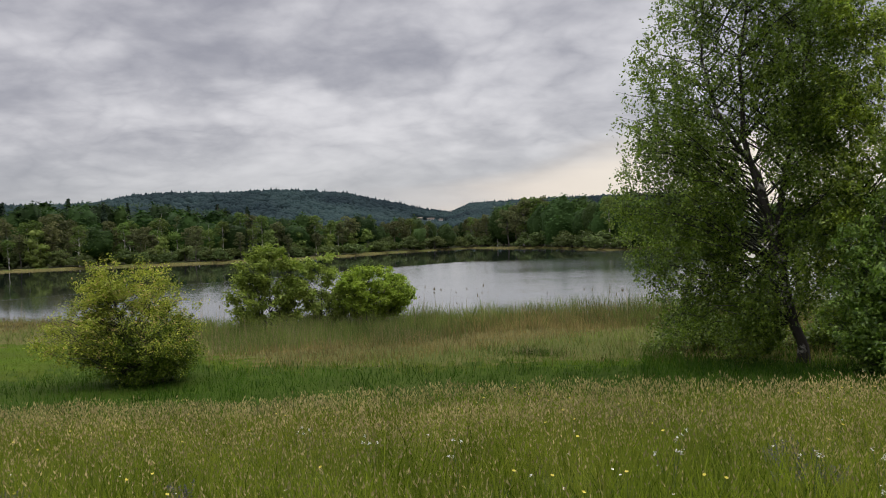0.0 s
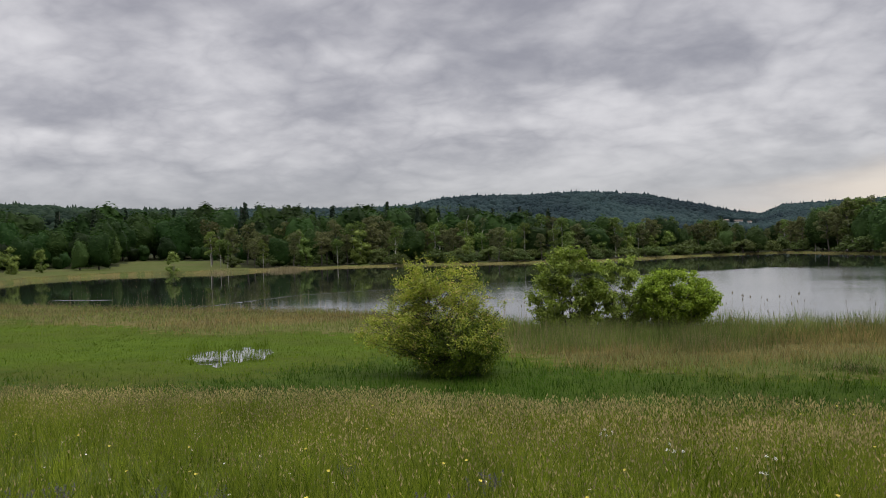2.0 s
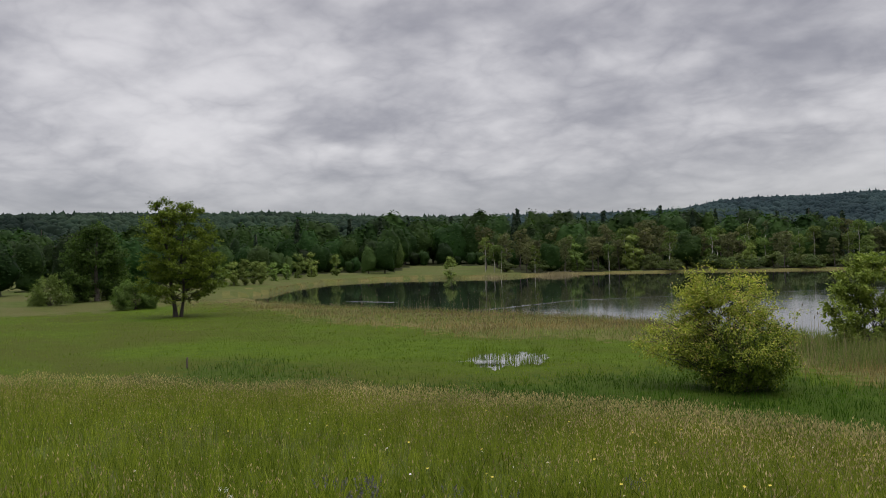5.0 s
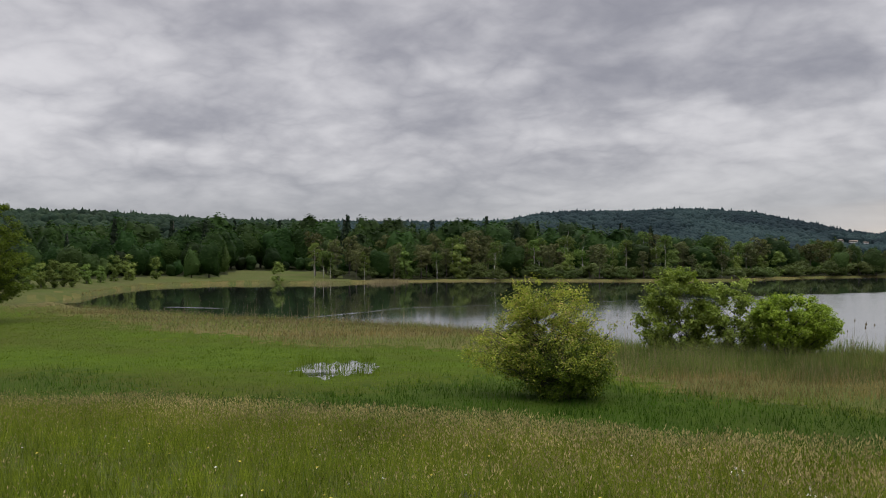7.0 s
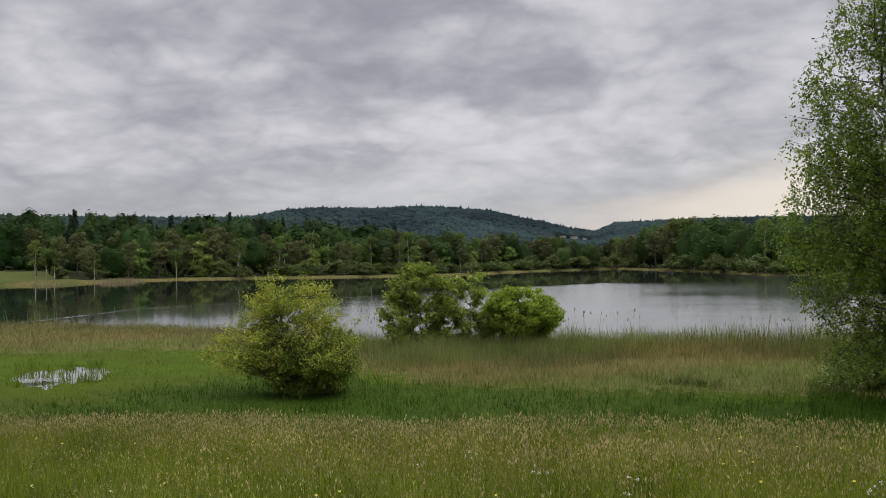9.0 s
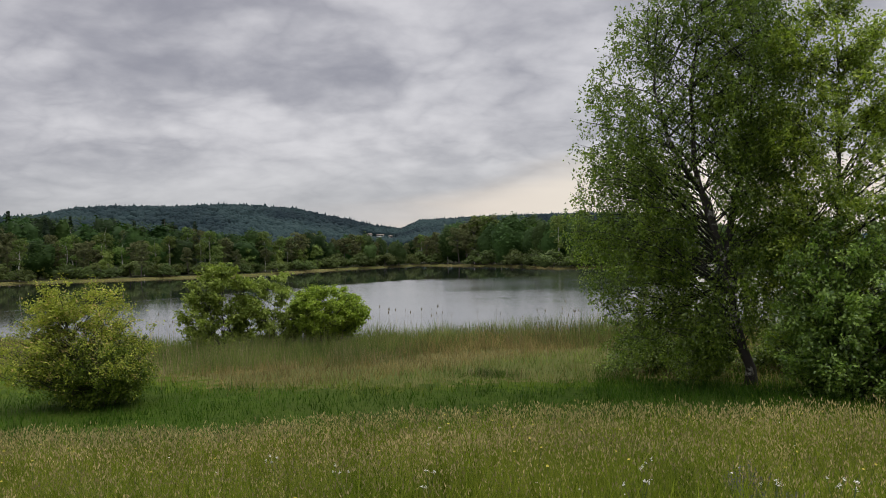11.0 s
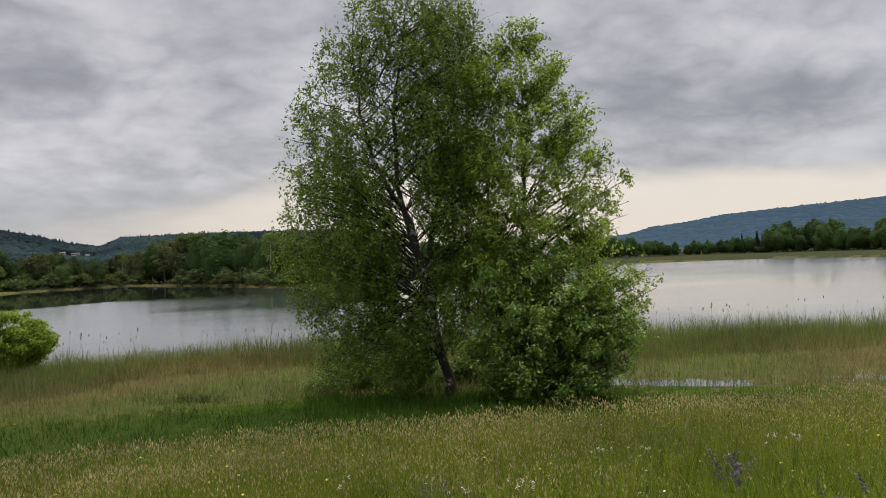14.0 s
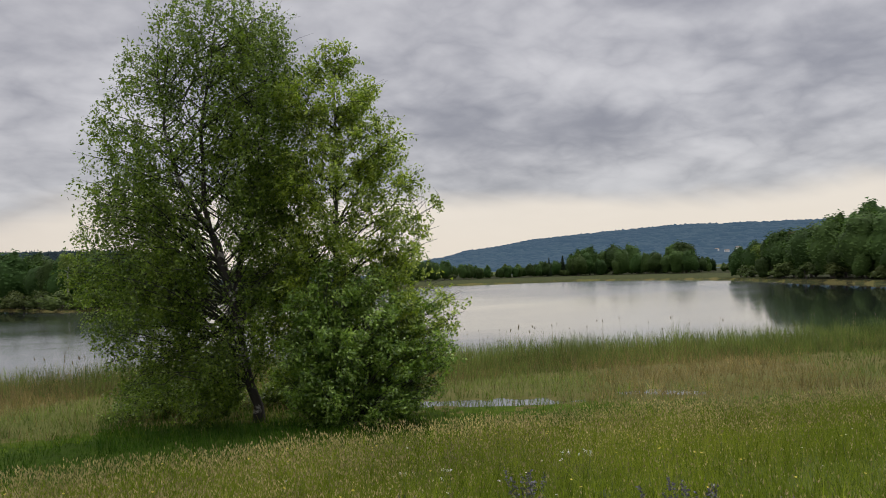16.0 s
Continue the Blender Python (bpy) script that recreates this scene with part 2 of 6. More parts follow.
def water_stuff(name):
    n = Nodes(name)
    fine = n.noise(1.6, 4, 0.6, n.place((0.45, 1.0, 1), 0.25))
    swell = n.noise(0.22, 3, 0.5, n.place((0.4, 1.0, 1), 0.1))
    calm = n.noise(0.018, 3, 0.5, n.place((0.5, 1.6, 1), 0.2))
    h = n.math("ADD", n.math("MULTIPLY", fine, 0.35), swell)
    # normals lean towards the camera's stand at the origin, shortening reflections in its view
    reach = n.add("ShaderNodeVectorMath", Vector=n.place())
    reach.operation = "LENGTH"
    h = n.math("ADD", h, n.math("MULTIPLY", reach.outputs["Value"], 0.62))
    at = n.add("ShaderNodeSeparateXYZ", Vector=n.place())
    px, py = at.outputs[0], at.outputs[1]
    # the breeze reaches the open water this side of a slanting line; the bay beyond lies calm
    slant = n.math("SUBTRACT", n.math("ADD", n.math("MULTIPLY", px, 1.25), 105.7), py)
    inlet = n.math("MULTIPLY", n.math("ADD", px, 35.5), 2.0)
    lee = n.math("MAXIMUM", n.math("SUBTRACT", 108.0, py), n.math("MULTIPLY", n.math("SUBTRACT", px, 20.0), 2.0))
    open_side = n.math("MINIMUM", n.math("MINIMUM", slant, inlet), lee)
    edge = n.math("ADD", open_side, n.math("MULTIPLY", n.math("SUBTRACT", calm, 0.5), 9.0))
    wind = n.math("MULTIPLY", n.span(calm, 0.40, 0.60, 0.6, 1.0), n.span(px, -40.0, 5.0, 0.13, 1.0))
    # ripple strength grows with distance from the camera, to fit its view
    by_range = n.span(reach.outputs["Value"], 45.0, 170.0, 0.12, 1.5)
    wind = n.math("MULTIPLY", wind, n.add("ShaderNodeMix", Factor=n.span(px, 12.0, 34.0), A=1.0, B=by_range).outputs[0])
    spit = n.math("SUBTRACT", n.math("MULTIPLY", px, 0.545), n.math("MULTIPLY", py, 0.839))
    wind = n.math("MULTIPLY", wind, n.span(spit, -4.0, 3.0, 1.0, 0.1))
    fac = n.math("MULTIPLY", wind, n.span(edge, -2.0, 4.0, 0.0, 1.15))
    band = n.math("MULTIPLY", n.span(edge, -1.2, 0.0), n.span(edge, 0.3, 1.6, 1.0, 0.0))
    fac = n.math("ADD", fac, n.math("MULTIPLY", band, n.span(px, -24.0, -6.0, 0.5, 0.4)))
    streak = n.math("MULTIPLY", n.span(n.math("ABSOLUTE", n.math("SUBTRACT", py, 55.8)), 0.3, 0.8, 1.0, 0.0), n.span(n.math("ABSOLUTE", n.math("ADD", px, 52.5)), 2.6, 3.6, 1.0, 0.0))
    fac = n.math("ADD", fac, streak)
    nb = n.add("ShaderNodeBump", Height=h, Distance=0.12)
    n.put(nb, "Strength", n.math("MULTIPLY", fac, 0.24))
    blur = n.span(fac, 0.0, 1.2, 0.04, 0.15)
    body = n.shade((0.018, 0.024, 0.018), blur, nb.outputs[0], IOR=1.33, Specular_IOR_Level=0.6)
    sheen = n.add("ShaderNodeBsdfGlossy", Color=(0.95, 0.96, 0.97), Roughness=blur)
    n.put(sheen, "Normal", nb.outputs[0])
    m = n.add("ShaderNodeMixShader", Fac=0.28)
    n.t.links.new(body, m.inputs[1])
    n.t.links.new(sheen.outputs[0], m.inputs[2])
    return n.finish(m.outputs[0])


def pool_water(name):
    """Still shallow water, barely stirred."""
    n = Nodes(name)
    nb = n.bump(n.noise(7.0, 3, 0.5), 0.06, 0.02)
    body = n.shade((0.020, 0.022, 0.014), 0.03, nb, IOR=1.33, Specular_IOR_Level=0.6)
    sheen = n.add("ShaderNodeBsdfGlossy", Color=(0.95, 0.96, 0.97), Roughness=0.12)
    n.put(sheen, "Normal", nb)
    m = n.add("ShaderNodeMixShader", Fac=0.6)
    n.t.links.new(body, m.inputs[1])
    n.t.links.new(sheen.outputs[0], m.inputs[2])
    return n.finish(m.outputs[0])


def plain(name, colour, rough=0.7, grain=6.0, amount=0.25, metal=0.0):
    n = Nodes(name)
    a = n.noise(grain, 4)
    col = n.mix(n.span(a, 0.3, 0.7), tuple(c * (1 - amount) for c in colour), tuple(min(1, c * (1 + amount)) for c in colour))
    return n.finish(n.shade(col, rough, n.bump(a, 0.2, 0.01), Metallic=metal))


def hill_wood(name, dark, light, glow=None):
    """Mixed woods seen from far off, haze put into their colour; the farthest ridge, a backdrop of distance, glows in
    place of haze.
    """
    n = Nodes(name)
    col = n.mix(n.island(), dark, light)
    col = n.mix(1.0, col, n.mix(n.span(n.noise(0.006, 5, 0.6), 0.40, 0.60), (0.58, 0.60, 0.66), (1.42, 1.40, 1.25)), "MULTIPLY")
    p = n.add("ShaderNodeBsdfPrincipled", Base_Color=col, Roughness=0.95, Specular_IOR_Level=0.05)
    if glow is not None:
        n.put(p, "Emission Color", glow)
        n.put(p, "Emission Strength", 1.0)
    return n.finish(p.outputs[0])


M_TURF = ground_stuff("meadow_turf", (0.035, 0.058, 0.008), (0.073, 0.100, 0.017), (0.077, 0.077, 0.027))
M_RUSHGROUND = ground_stuff("rush_turf", (0.018, 0.036, 0.003), (0.040, 0.068, 0.006), (0.042, 0.058, 0.010))
M_WETGROUND = ground_stuff("wet_turf", (0.030, 0.055, 0.003), (0.063, 0.098, 0.008), (0.044, 0.050, 0.009), 0.8)
M_SEDGEGROUND = ground_stuff("sedge_turf", (0.068, 0.065, 0.019), (0.131, 0.112, 0.045), (0.054, 0.074, 0.014), 0.75)
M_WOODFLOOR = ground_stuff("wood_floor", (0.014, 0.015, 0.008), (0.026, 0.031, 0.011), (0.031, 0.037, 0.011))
M_PASTURE = ground_stuff("far_pasture", (0.038, 0.055, 0.011), (0.066, 0.083, 0.021), (0.072, 0.071, 0.027), 0.8)
M_BANK = ground_stuff("bank_turf", (0.027, 0.034, 0.011), (0.048, 0.052, 0.020), (0.032, 0.040, 0.011), 0.6)
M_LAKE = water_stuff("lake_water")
M_PUDDLE = pool_water("pool_water")
M_MEADOW = foliage("meadow_grass", (0.055, 0.088, 0.006), (0.222, 0.268, 0.034), 0.40, 0.55, patch=0.7, vary=0)
M_HEADS = foliage("grass_panicles", (0.185, 0.150, 0.080), (0.410, 0.338, 0.198), 0.35, 0.7, patch=0.4, vary=0)
M_LUSH = foliage("wet_grass", (0.068, 0.108, 0.008), (0.126, 0.174, 0.018), 0.40, 0.5, patch=0.16, vary=0)
M_RUSH = foliage("dark_rush", (0.018, 0.054, 0.004), (0.052, 0.110, 0.010), 0.35, 0.5, patch=0.25, vary=0)
M_STALK = foliage("grass_stalk", (0.112, 0.140, 0.018), (0.250, 0.260, 0.058), 0.38, 0.6, patch=0.4, vary=0)
M_SEDGE = foliage("dry_sedge", (0.130, 0.106, 0.050), (0.262, 0.210, 0.110), 0.35, 0.7, patch=0.3, vary=0)
M_REED = foliage("green_reed", (0.085, 0.118, 0.032), (0.172, 0.214, 0.070), 0.38, 0.5, patch=0.2, vary=0)
M_STRAW = foliage("dead_reed", (0.154, 0.127, 0.073), (0.277, 0.231, 0.146), 0.25, 0.8, vary=0)
M_PLUME = foliage("reed_plume", (0.095, 0.072, 0.045), (0.175, 0.140, 0.095), 0.25, 0.8, vary=0)
M_BIRCH = foliage("birch_leaf", (0.056, 0.100, 0.013), (0.202, 0.282, 0.045), 0.44, 0.34, patch=0.9, vary=0, gloss=0.34)
M_ALDER = foliage("broad_leaf", (0.096, 0.155, 0.015), (0.335, 0.420, 0.058), 0.42, 0.32, patch=0.9, vary=0, gloss=0.4)
M_BRUSH = foliage("bush_leaf", (0.062, 0.128, 0.018), (0.235, 0.345, 0.066), 0.38, 0.34, patch=1.0, vary=0, gloss=0.38)
# inner willow leaves: shade of the bush's inside put into a darker green
M_SHADEWILLOW = foliage("shade_willow_leaf", (0.052, 0.088, 0.009), (0.112, 0.160, 0.022), 0.30, 0.45, patch=1.2, vary=0)
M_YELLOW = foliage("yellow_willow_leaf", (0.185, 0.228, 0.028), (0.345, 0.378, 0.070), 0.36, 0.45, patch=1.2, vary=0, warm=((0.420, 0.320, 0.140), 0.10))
M_GREY = foliage("grey_willow_leaf", (0.130, 0.185, 0.030), (0.225, 0.280, 0.064), 0.36, 0.5, patch=1.0, vary=0)
M_LIME = foliage("lime_willow_leaf", (0.135, 0.188, 0.032), (0.300, 0.358, 0.092), 0.42, 0.5, vary=0)
M_BRIGHT = foliage("bright_shrub_leaf", (0.150, 0.225, 0.022), (0.275, 0.370, 0.056), 0.36, 0.45, patch=1.1, vary=0)
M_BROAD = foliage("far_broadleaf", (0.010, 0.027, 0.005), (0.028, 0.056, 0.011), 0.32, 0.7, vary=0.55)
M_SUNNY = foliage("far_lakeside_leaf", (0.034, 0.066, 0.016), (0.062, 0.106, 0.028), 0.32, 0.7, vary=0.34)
M_OSIER = foliage("osier_leaf", (0.105, 0.150, 0.036), (0.155, 0.208, 0.054), 0.38, 0.7)
M_FRESH = foliage("far_fresh_leaf", (0.072, 0.106, 0.026), (0.122, 0.164, 0.044), 0.42, 0.7)
M_SPRUCE = foliage("spruce_needle", (0.012, 0.023, 0.014), (0.026, 0.043, 0.022), 0.12, 0.8)
M_PINE = foliage("pine_needle", (0.070, 0.080, 0.034), (0.100, 0.104, 0.046), 0.34, 0.8)
M_SCRUB = foliage("scrub_leaf", (0.054, 0.075, 0.022), (0.085, 0.112, 0.034), 0.30, 0.7)
M_OLIVE = foliage("olive_leaf", (0.066, 0.104, 0.012), (0.138, 0.180, 0.027), 0.40, 0.6, patch=0.6, vary=0)
M_DARKLEAF = foliage("dark_leaf", (0.030, 0.060, 0.012), (0.064, 0.108, 0.024), 0.34, 0.6, patch=0.5, vary=0)
M_BARK = bark("grey_bark", (0.035, 0.029, 0.023), (0.100, 0.088, 0.073), 8)
M_DARKBARK = bark("dark_bark", (0.012, 0.010, 0.008), (0.038, 0.032, 0.026), 8)
M_PALE = bark("pale_birch_bark", (0.20, 0.19, 0.17), (0.45, 0.43, 0.39), 3)
M_BIRCHBARK = birch_bark("old_birch_bark")
M_TWIG = bark("twig_bark", (0.012, 0.014, 0.008), (0.028, 0.031, 0.015), 14)
# bluish base colour: the haze of distance is put into it
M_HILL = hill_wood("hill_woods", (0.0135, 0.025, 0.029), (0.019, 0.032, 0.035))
# nearly black woods; blue emission added to imitate haze
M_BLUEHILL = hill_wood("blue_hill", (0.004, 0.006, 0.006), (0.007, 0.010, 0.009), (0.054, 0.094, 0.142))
M_RIDGE = hill_wood("ridge_woods", (0.009, 0.018, 0.013), (0.017, 0.028, 0.018))
M_WOOD = plain("weathered_wood", (0.07, 0.058, 0.045), 0.9, 20)
M_WHITEWALL = plain("white_plaster", (0.60, 0.60, 0.58), 0.8, 3, 0.06)
M_ROOF = plain("brown_roof_tile", (0.19, 0.155, 0.13), 0.85, 4)
M_PANE = plain("dark_window", (0.03, 0.035, 0.04), 0.15, 2, 0.1)
M_PETAL = plain("white_petal", (0.78, 0.77, 0.74), 0.6, 40, 0.05)
M_DISC = plain("yellow_petal", (0.50, 0.42, 0.05), 0.6, 40, 0.15)
M_VIOLET = plain("violet_floret", (0.088, 0.082, 0.098), 0.7, 60, 0.35)
M_STEM = plain("green_stem", (0.054, 0.085, 0.023), 0.6, 30, 0.3)

# ---- mesh making ----


class Build:
    """Gathers vertices, four- and three-cornered faces, and makes one mesh of them."""

    def __init__(self):
        self.v, self.q, self.t, self.n = [], [], [], 0

    def add(self, v, q=None, t=None):
        v = np.asarray(v, float).reshape(-1, 3)
        if q is not None and len(q):
            self.q.append(np.asarray(q, int).reshape(-1, 4) + self.n)
        if t is not None and len(t):
            self.t.append(np.asarray(t, int).reshape(-1, 3) + self.n)
        self.v.append(v)
        self.n += len(v)
        return self

    def mesh(self, name, material, smooth=False):
        me = bpy.data.meshes.new(name)
        v = np.concatenate(self.v)
        q = np.concatenate(self.q) if self.q else np.zeros((0, 4), int)
        t = np.concatenate(self.t) if self.t else np.zeros((0, 3), int)
        me.vertices.add(len(v))
        me.vertices.foreach_set("co", v.astype(np.float32).ravel())
        me.loops.add(q.size + t.size)
        me.loops.foreach_set("vertex_index", np.concatenate([q.ravel(), t.ravel()]).astype(np.int32))
        me.polygons.add(len(q) + len(t))
        me.polygons.foreach_set("loop_start", np.concatenate([np.arange(len(q)) * 4, q.size + np.arange(len(t)) * 3]).astype(np.int32))
        me.update(calc_edges=True)
        if smooth:
            me.polygons.foreach_set("use_smooth", np.ones(len(me.polygons), bool))
        me.materials.append(material)
        return me


def part(name, build, material, parent=None, label="", smooth=False):
    """One mesh object, as a thing or as a part of one."""
    ob = new(name, build if isinstance(build, bpy.types.Mesh) else build.mesh(name, material, smooth))
    if parent is not None:
        ob.parent = parent
    if label:
        ob["label"] = label
    return ob


def thing(name, at, label, category, group="", turn=0.0):
    ob = new(name)
    ob.matrix_world = pose(*at, 0, 0, turn)
    return tagged(ob, label, category, group)


def polar(az, r):
    """Plan place at an azimuth (degrees to the left of +y) and a distance."""
    a = np.radians(az)
    return -np.sin(a) * r, np.cos(a) * r


def unit(v):
    return v / np.maximum(np.linalg.norm(v, axis=-1, keepdims=True), 1e-9)


def tube(b, pts, radii, sides=5):
    """A round, tapering branch along a line of points."""
    pts, radii = np.asarray(pts, float), np.asarray(radii, float)
    k = len(pts)
    d = unit(np.gradient(pts, axis=0))
    ref = np.where(np.abs(d[:, 2:3]) > 0.9, np.array([[1.0, 0, 0]]), np.array([[0, 0, 1.0]]))
    a = unit(np.cross(d, ref))
    c = np.cross(d, a)
    ang = np.linspace(0, 2 * np.pi, sides, endpoint=False)
    ring = pts[:, None] + radii[:, None, None] * (a[:, None] * np.cos(ang)[None, :, None] + c[:, None] * np.sin(ang)[None, :, None])
    i = np.arange(k - 1)[:, None] * sides
    j = np.arange(sides)[None]
    q = np.stack([i + j, i + (j + 1) % sides, i + sides + (j + 1) % sides, i + sides + j], -1)
    b.add(ring, q)


def leaves(b, at, size, rng, hang=0.0, narrow=0.55, out=None, rough=0.7):
    """A diamond leaf at each place, turned at random; hang pulls the tips down; out gives them a side to face."""
    n = len(at)
    d = unit(rng.normal(size=(n, 3)) + np.array([0, 0, -1.0]) * hang)
    nor = rng.normal(size=(n, 3)) if out is None else rng.normal(size=(n, 3)) * rough + out
    s = unit(np.cross(d, nor))
    L = (size * rng.uniform(0.7, 1.3, n))[:, None]
    f = np.cross(s, d) * L * 0.12
    v = np.stack([at, at + d * L * 0.5 + s * L * narrow * 0.5 + f, at + d * L, at + d * L * 0.5 - s * L * narrow * 0.5 + f], 1)
    b.add(v, np.arange(n * 4).reshape(n, 4))


def sprays(b, at, size, rng, out, rough=0.4):
    """A three-cornered spray of leaves at each place, lying over the crown that it belongs to."""
    n = len(at)
    nor = unit(out + rng.normal(size=(n, 3)) * rough)
    d = unit(np.cross(nor, rng.normal(size=(n, 3))))
    s = np.cross(nor, d)
    L = (size * rng.uniform(0.6, 1.35, n))[:, None]
    v = np.stack([at - d * L * 0.45 - s * L * 0.42, at - d * L * 0.35 + s * L * 0.5, at + d * L * 0.6], 1)
    b.add(v, t=np.arange(n * 3).reshape(n, 3))


def blades(b, x, y, z, height, width, lean, rng, heads=None, head_size=0.08, plain_blade=False):
    """Bent grass blades of two joints each, or plain pointed ones for grass further off; heads, if given, gets a feathery panicle on top of each."""
    n = len(x)
    a = rng.uniform(0, 2 * np.pi, n)
    face = rng.uniform(0, 2 * np.pi, n)
    base = np.stack([x, y, z], 1)
    d = np.stack([np.cos(a), np.sin(a), np.zeros(n)], 1) * (height * lean * rng.uniform(0.2, 1.0, n))[:, None]
    s = np.stack([np.cos(face), np.sin(face), np.zeros(n)], 1) * (width * 0.5 * rng.uniform(0.7, 1.3, n))[:, None]
    up = np.array([0, 0, 1.0]) * np.asarray(height)[:, None]
    mid = base + d * 0.3 + up * 0.55
    tip = base + d + up
    if plain_blade:
        b.add(np.stack([base - s, base + s, tip], 1), t=np.arange(n * 3).reshape(n, 3))
    else:
        v = np.stack([base - s, base + s, mid + s * 0.8, mid - s * 0.8, tip], 1)
        i = np.arange(n)[:, None] * 5
        b.add(v, i + np.array([[0, 1, 2, 3]]), i + np.array([[3, 2, 4]]))
    if heads is not None:
        dirn = unit(tip - mid)
        L = (np.asarray(head_size) * rng.uniform(0.7, 1.4, n))[:, None]
        w = unit(np.cross(dirn, rng.normal(size=(n, 3)))) * L * 0.15
        foot = tip - dirn * L * 0.5
        hv = np.stack([foot, foot + dirn * L * 0.4 + w, foot + dirn * L, foot + dirn * L * 0.4 - w], 1)
        heads.add(hv, np.arange(n * 4).reshape(n, 4))


# ---- the lie of the land ----
WATER = -2.10
AZ_CREST = [-180, -110, -80, -62, -52, -42, -30, -15, -8, 5, 19, 28, 34, 45, 55, 62, 80, 110, 180]
R_CREST = [20, 20, 20, 17.4, 14.7, 12.4, 10.5, 9.9, 9.6, 9.6, 10.6, 11.5, 12.5, 16, 20, 22, 24, 24, 20]
AZ_NEAR = [-100, -90, -75, -62, -50, -37, -12, 0, 10, 15, 20, 25, 34, 42, 47, 50, 52]
R_NEAR = [85, 75, 56, 44, 38.5, 35.2, 34.5, 33.6, 34.0, 36.0, 40.0, 45.5, 53.5, 61, 70, 80, 96]
AZ_FAR = [-100, -90, -75, -62, -55.3, -54, -45, -35, -31, -24, -17, -11, -8, -5, -2, 3, 8, 11, 18, 27, 34, 42, 46, 48, 50, 52]
R_FAR = [85, 92, 112, 142, 180, 198, 252, 242, 210, 165, 140, 133, 160, 176, 196, 182, 158, 152, 156, 161, 150, 157, 146, 128, 103, 96]


def brow(az):
    return np.interp(az, AZ_CREST, R_CREST)


def widen(az):
    """How much further than the brow the tall meadow reaches."""
    return np.interp(np.abs(az), [45, 62, 180], [1.25, 1.08, 1.0])


def crest(az):
    return brow(az) * widen(az)


def shore(az):
    near = np.where((az < -100) | (az > 52), 1e6, np.interp(az, AZ_NEAR, R_NEAR))
    return near, np.interp(az, AZ_FAR, R_FAR)


def ridge(az, r, table_az, table_el, dist, front, back, woods):
    top = 1.65 - woods + dist * np.tan(np.radians(np.interp(az, table_az, table_el)))
    prof = np.where(r < dist, np.exp(-((r - dist) / front) ** 2), np.exp(-((r - dist) / back) ** 2))
    return np.maximum(top, 0) * prof


HILL_AZ = [-24, -16, -12, -8.5, -5, -1.9, -0.7, 1.2, 3, 5, 6.5, 8.3, 11, 14, 17.7, 20, 23, 30, 40]
HILL_EL = [-1.0, 1.9, 2.0, 2.0, 1.95, 1.85, 1.32, 1.6, 2.1, 2.5, 2.85, 3.05, 3.2, 3.1, 3.18, 3.05, 2.5, 1.0, -1.0]
BLUE_AZ = [-100, -85, -75, -62, -55, -50.6, -46, -41, -39, -37, -35.5, -33, -26]
BLUE_EL = [-1.0, 1.2, 1.8, 2.45, 2.55, 2.60, 2.35, 2.0, 1.65, 1.45, 1.1, 0.7, -0.6]
LEFT_AZ = [7, 15, 19, 23, 26, 34, 42, 49, 62, 75, 110]
LEFT_EL = [-1.0, 1.9, 2.5, 2.62, 2.6, 2.6, 2.78, 3.2, 3.3, 3.0, -1.0]


def bare_land(x, y):
    """Height of the ground at a plan place, before the pools."""
    x, y = np.asarray(x, float), np.asarray(y, float)
    r = np.hypot(x, y)
    az = np.degrees(np.arctan2(-x, y))
    rc = crest(az)
    ahead = 0.5 + 0.5 * np.clip(np.cos(np.radians(az)) * 1.6, -1, 1)
    slope = 0.075 + 1.15 / brow(az) * (1 - 1 / widen(az)) - np.interp(az, [-55, -42, -6, 3], [0.0, 0.008, 0.007, 0.0])
    z = 0.12 - slope * np.minimum(r, rc) * ahead
    near, far = shore(az)
    low_a = -1.66
    low = low_a - 0.30 * np.clip((r - rc - 5) / np.maximum(np.minimum(near, 96) - rc - 6, 1), 0, 1)
    s = np.clip((r - rc + 0.3) / 3.4, 0, 1)
    z = z + (low - z) * (s * s * (3 - 2 * s)) * np.clip(ahead * 1.5, 0, 1)
    # beyond the lake, or beyond the wet meadow where there is no lake
    edge = np.where(near > 1e5, np.interp(np.abs(az), [52, 60], [96, 76]), far)
    rise = np.clip((r - edge) / 55, 0, 1.6)
    gentle = np.interp(az, [-60, -35, 0, 28, 35, 41, 46, 56, 66], [0.3, 0.3, 0.3, 0.4, 1.0, 1.35, 1.2, 1.1, 1.1])
    step = np.interp(az, [-32, -28, 31, 35], [0.35, 0.15, 0.15, 0.35])
    z = np.where(r > edge, np.maximum(np.where(near < 1e5, -3.0, z), -2.05 + step * (0.4 + np.clip((r - edge) / 3, 0, 1)) + gentle * rise), z)
    inside = np.minimum(r - near, far - r)
    z = z - 1.3 * np.clip(inside / 3.0 + 0.15, 0, 1) * (near < 1e5)
    z = z + 0.05 * np.sin(x * 0.9 + 1.3 * np.sin(y * 0.37)) * np.cos(y * 0.8 + np.sin(x * 0.5)) * np.clip((r - 2) / 6, 0, 1)
    hills = np.maximum(ridge(az, r, HILL_AZ, HILL_EL, 1500, 360, 500, 6), ridge(az, r, BLUE_AZ, BLUE_EL, 3200, 700, 900, 8))
    hills = np.maximum(hills, ridge(az, r, LEFT_AZ, LEFT_EL, 1100, 220, 500, 7))
    return z + hills * (r > 230)


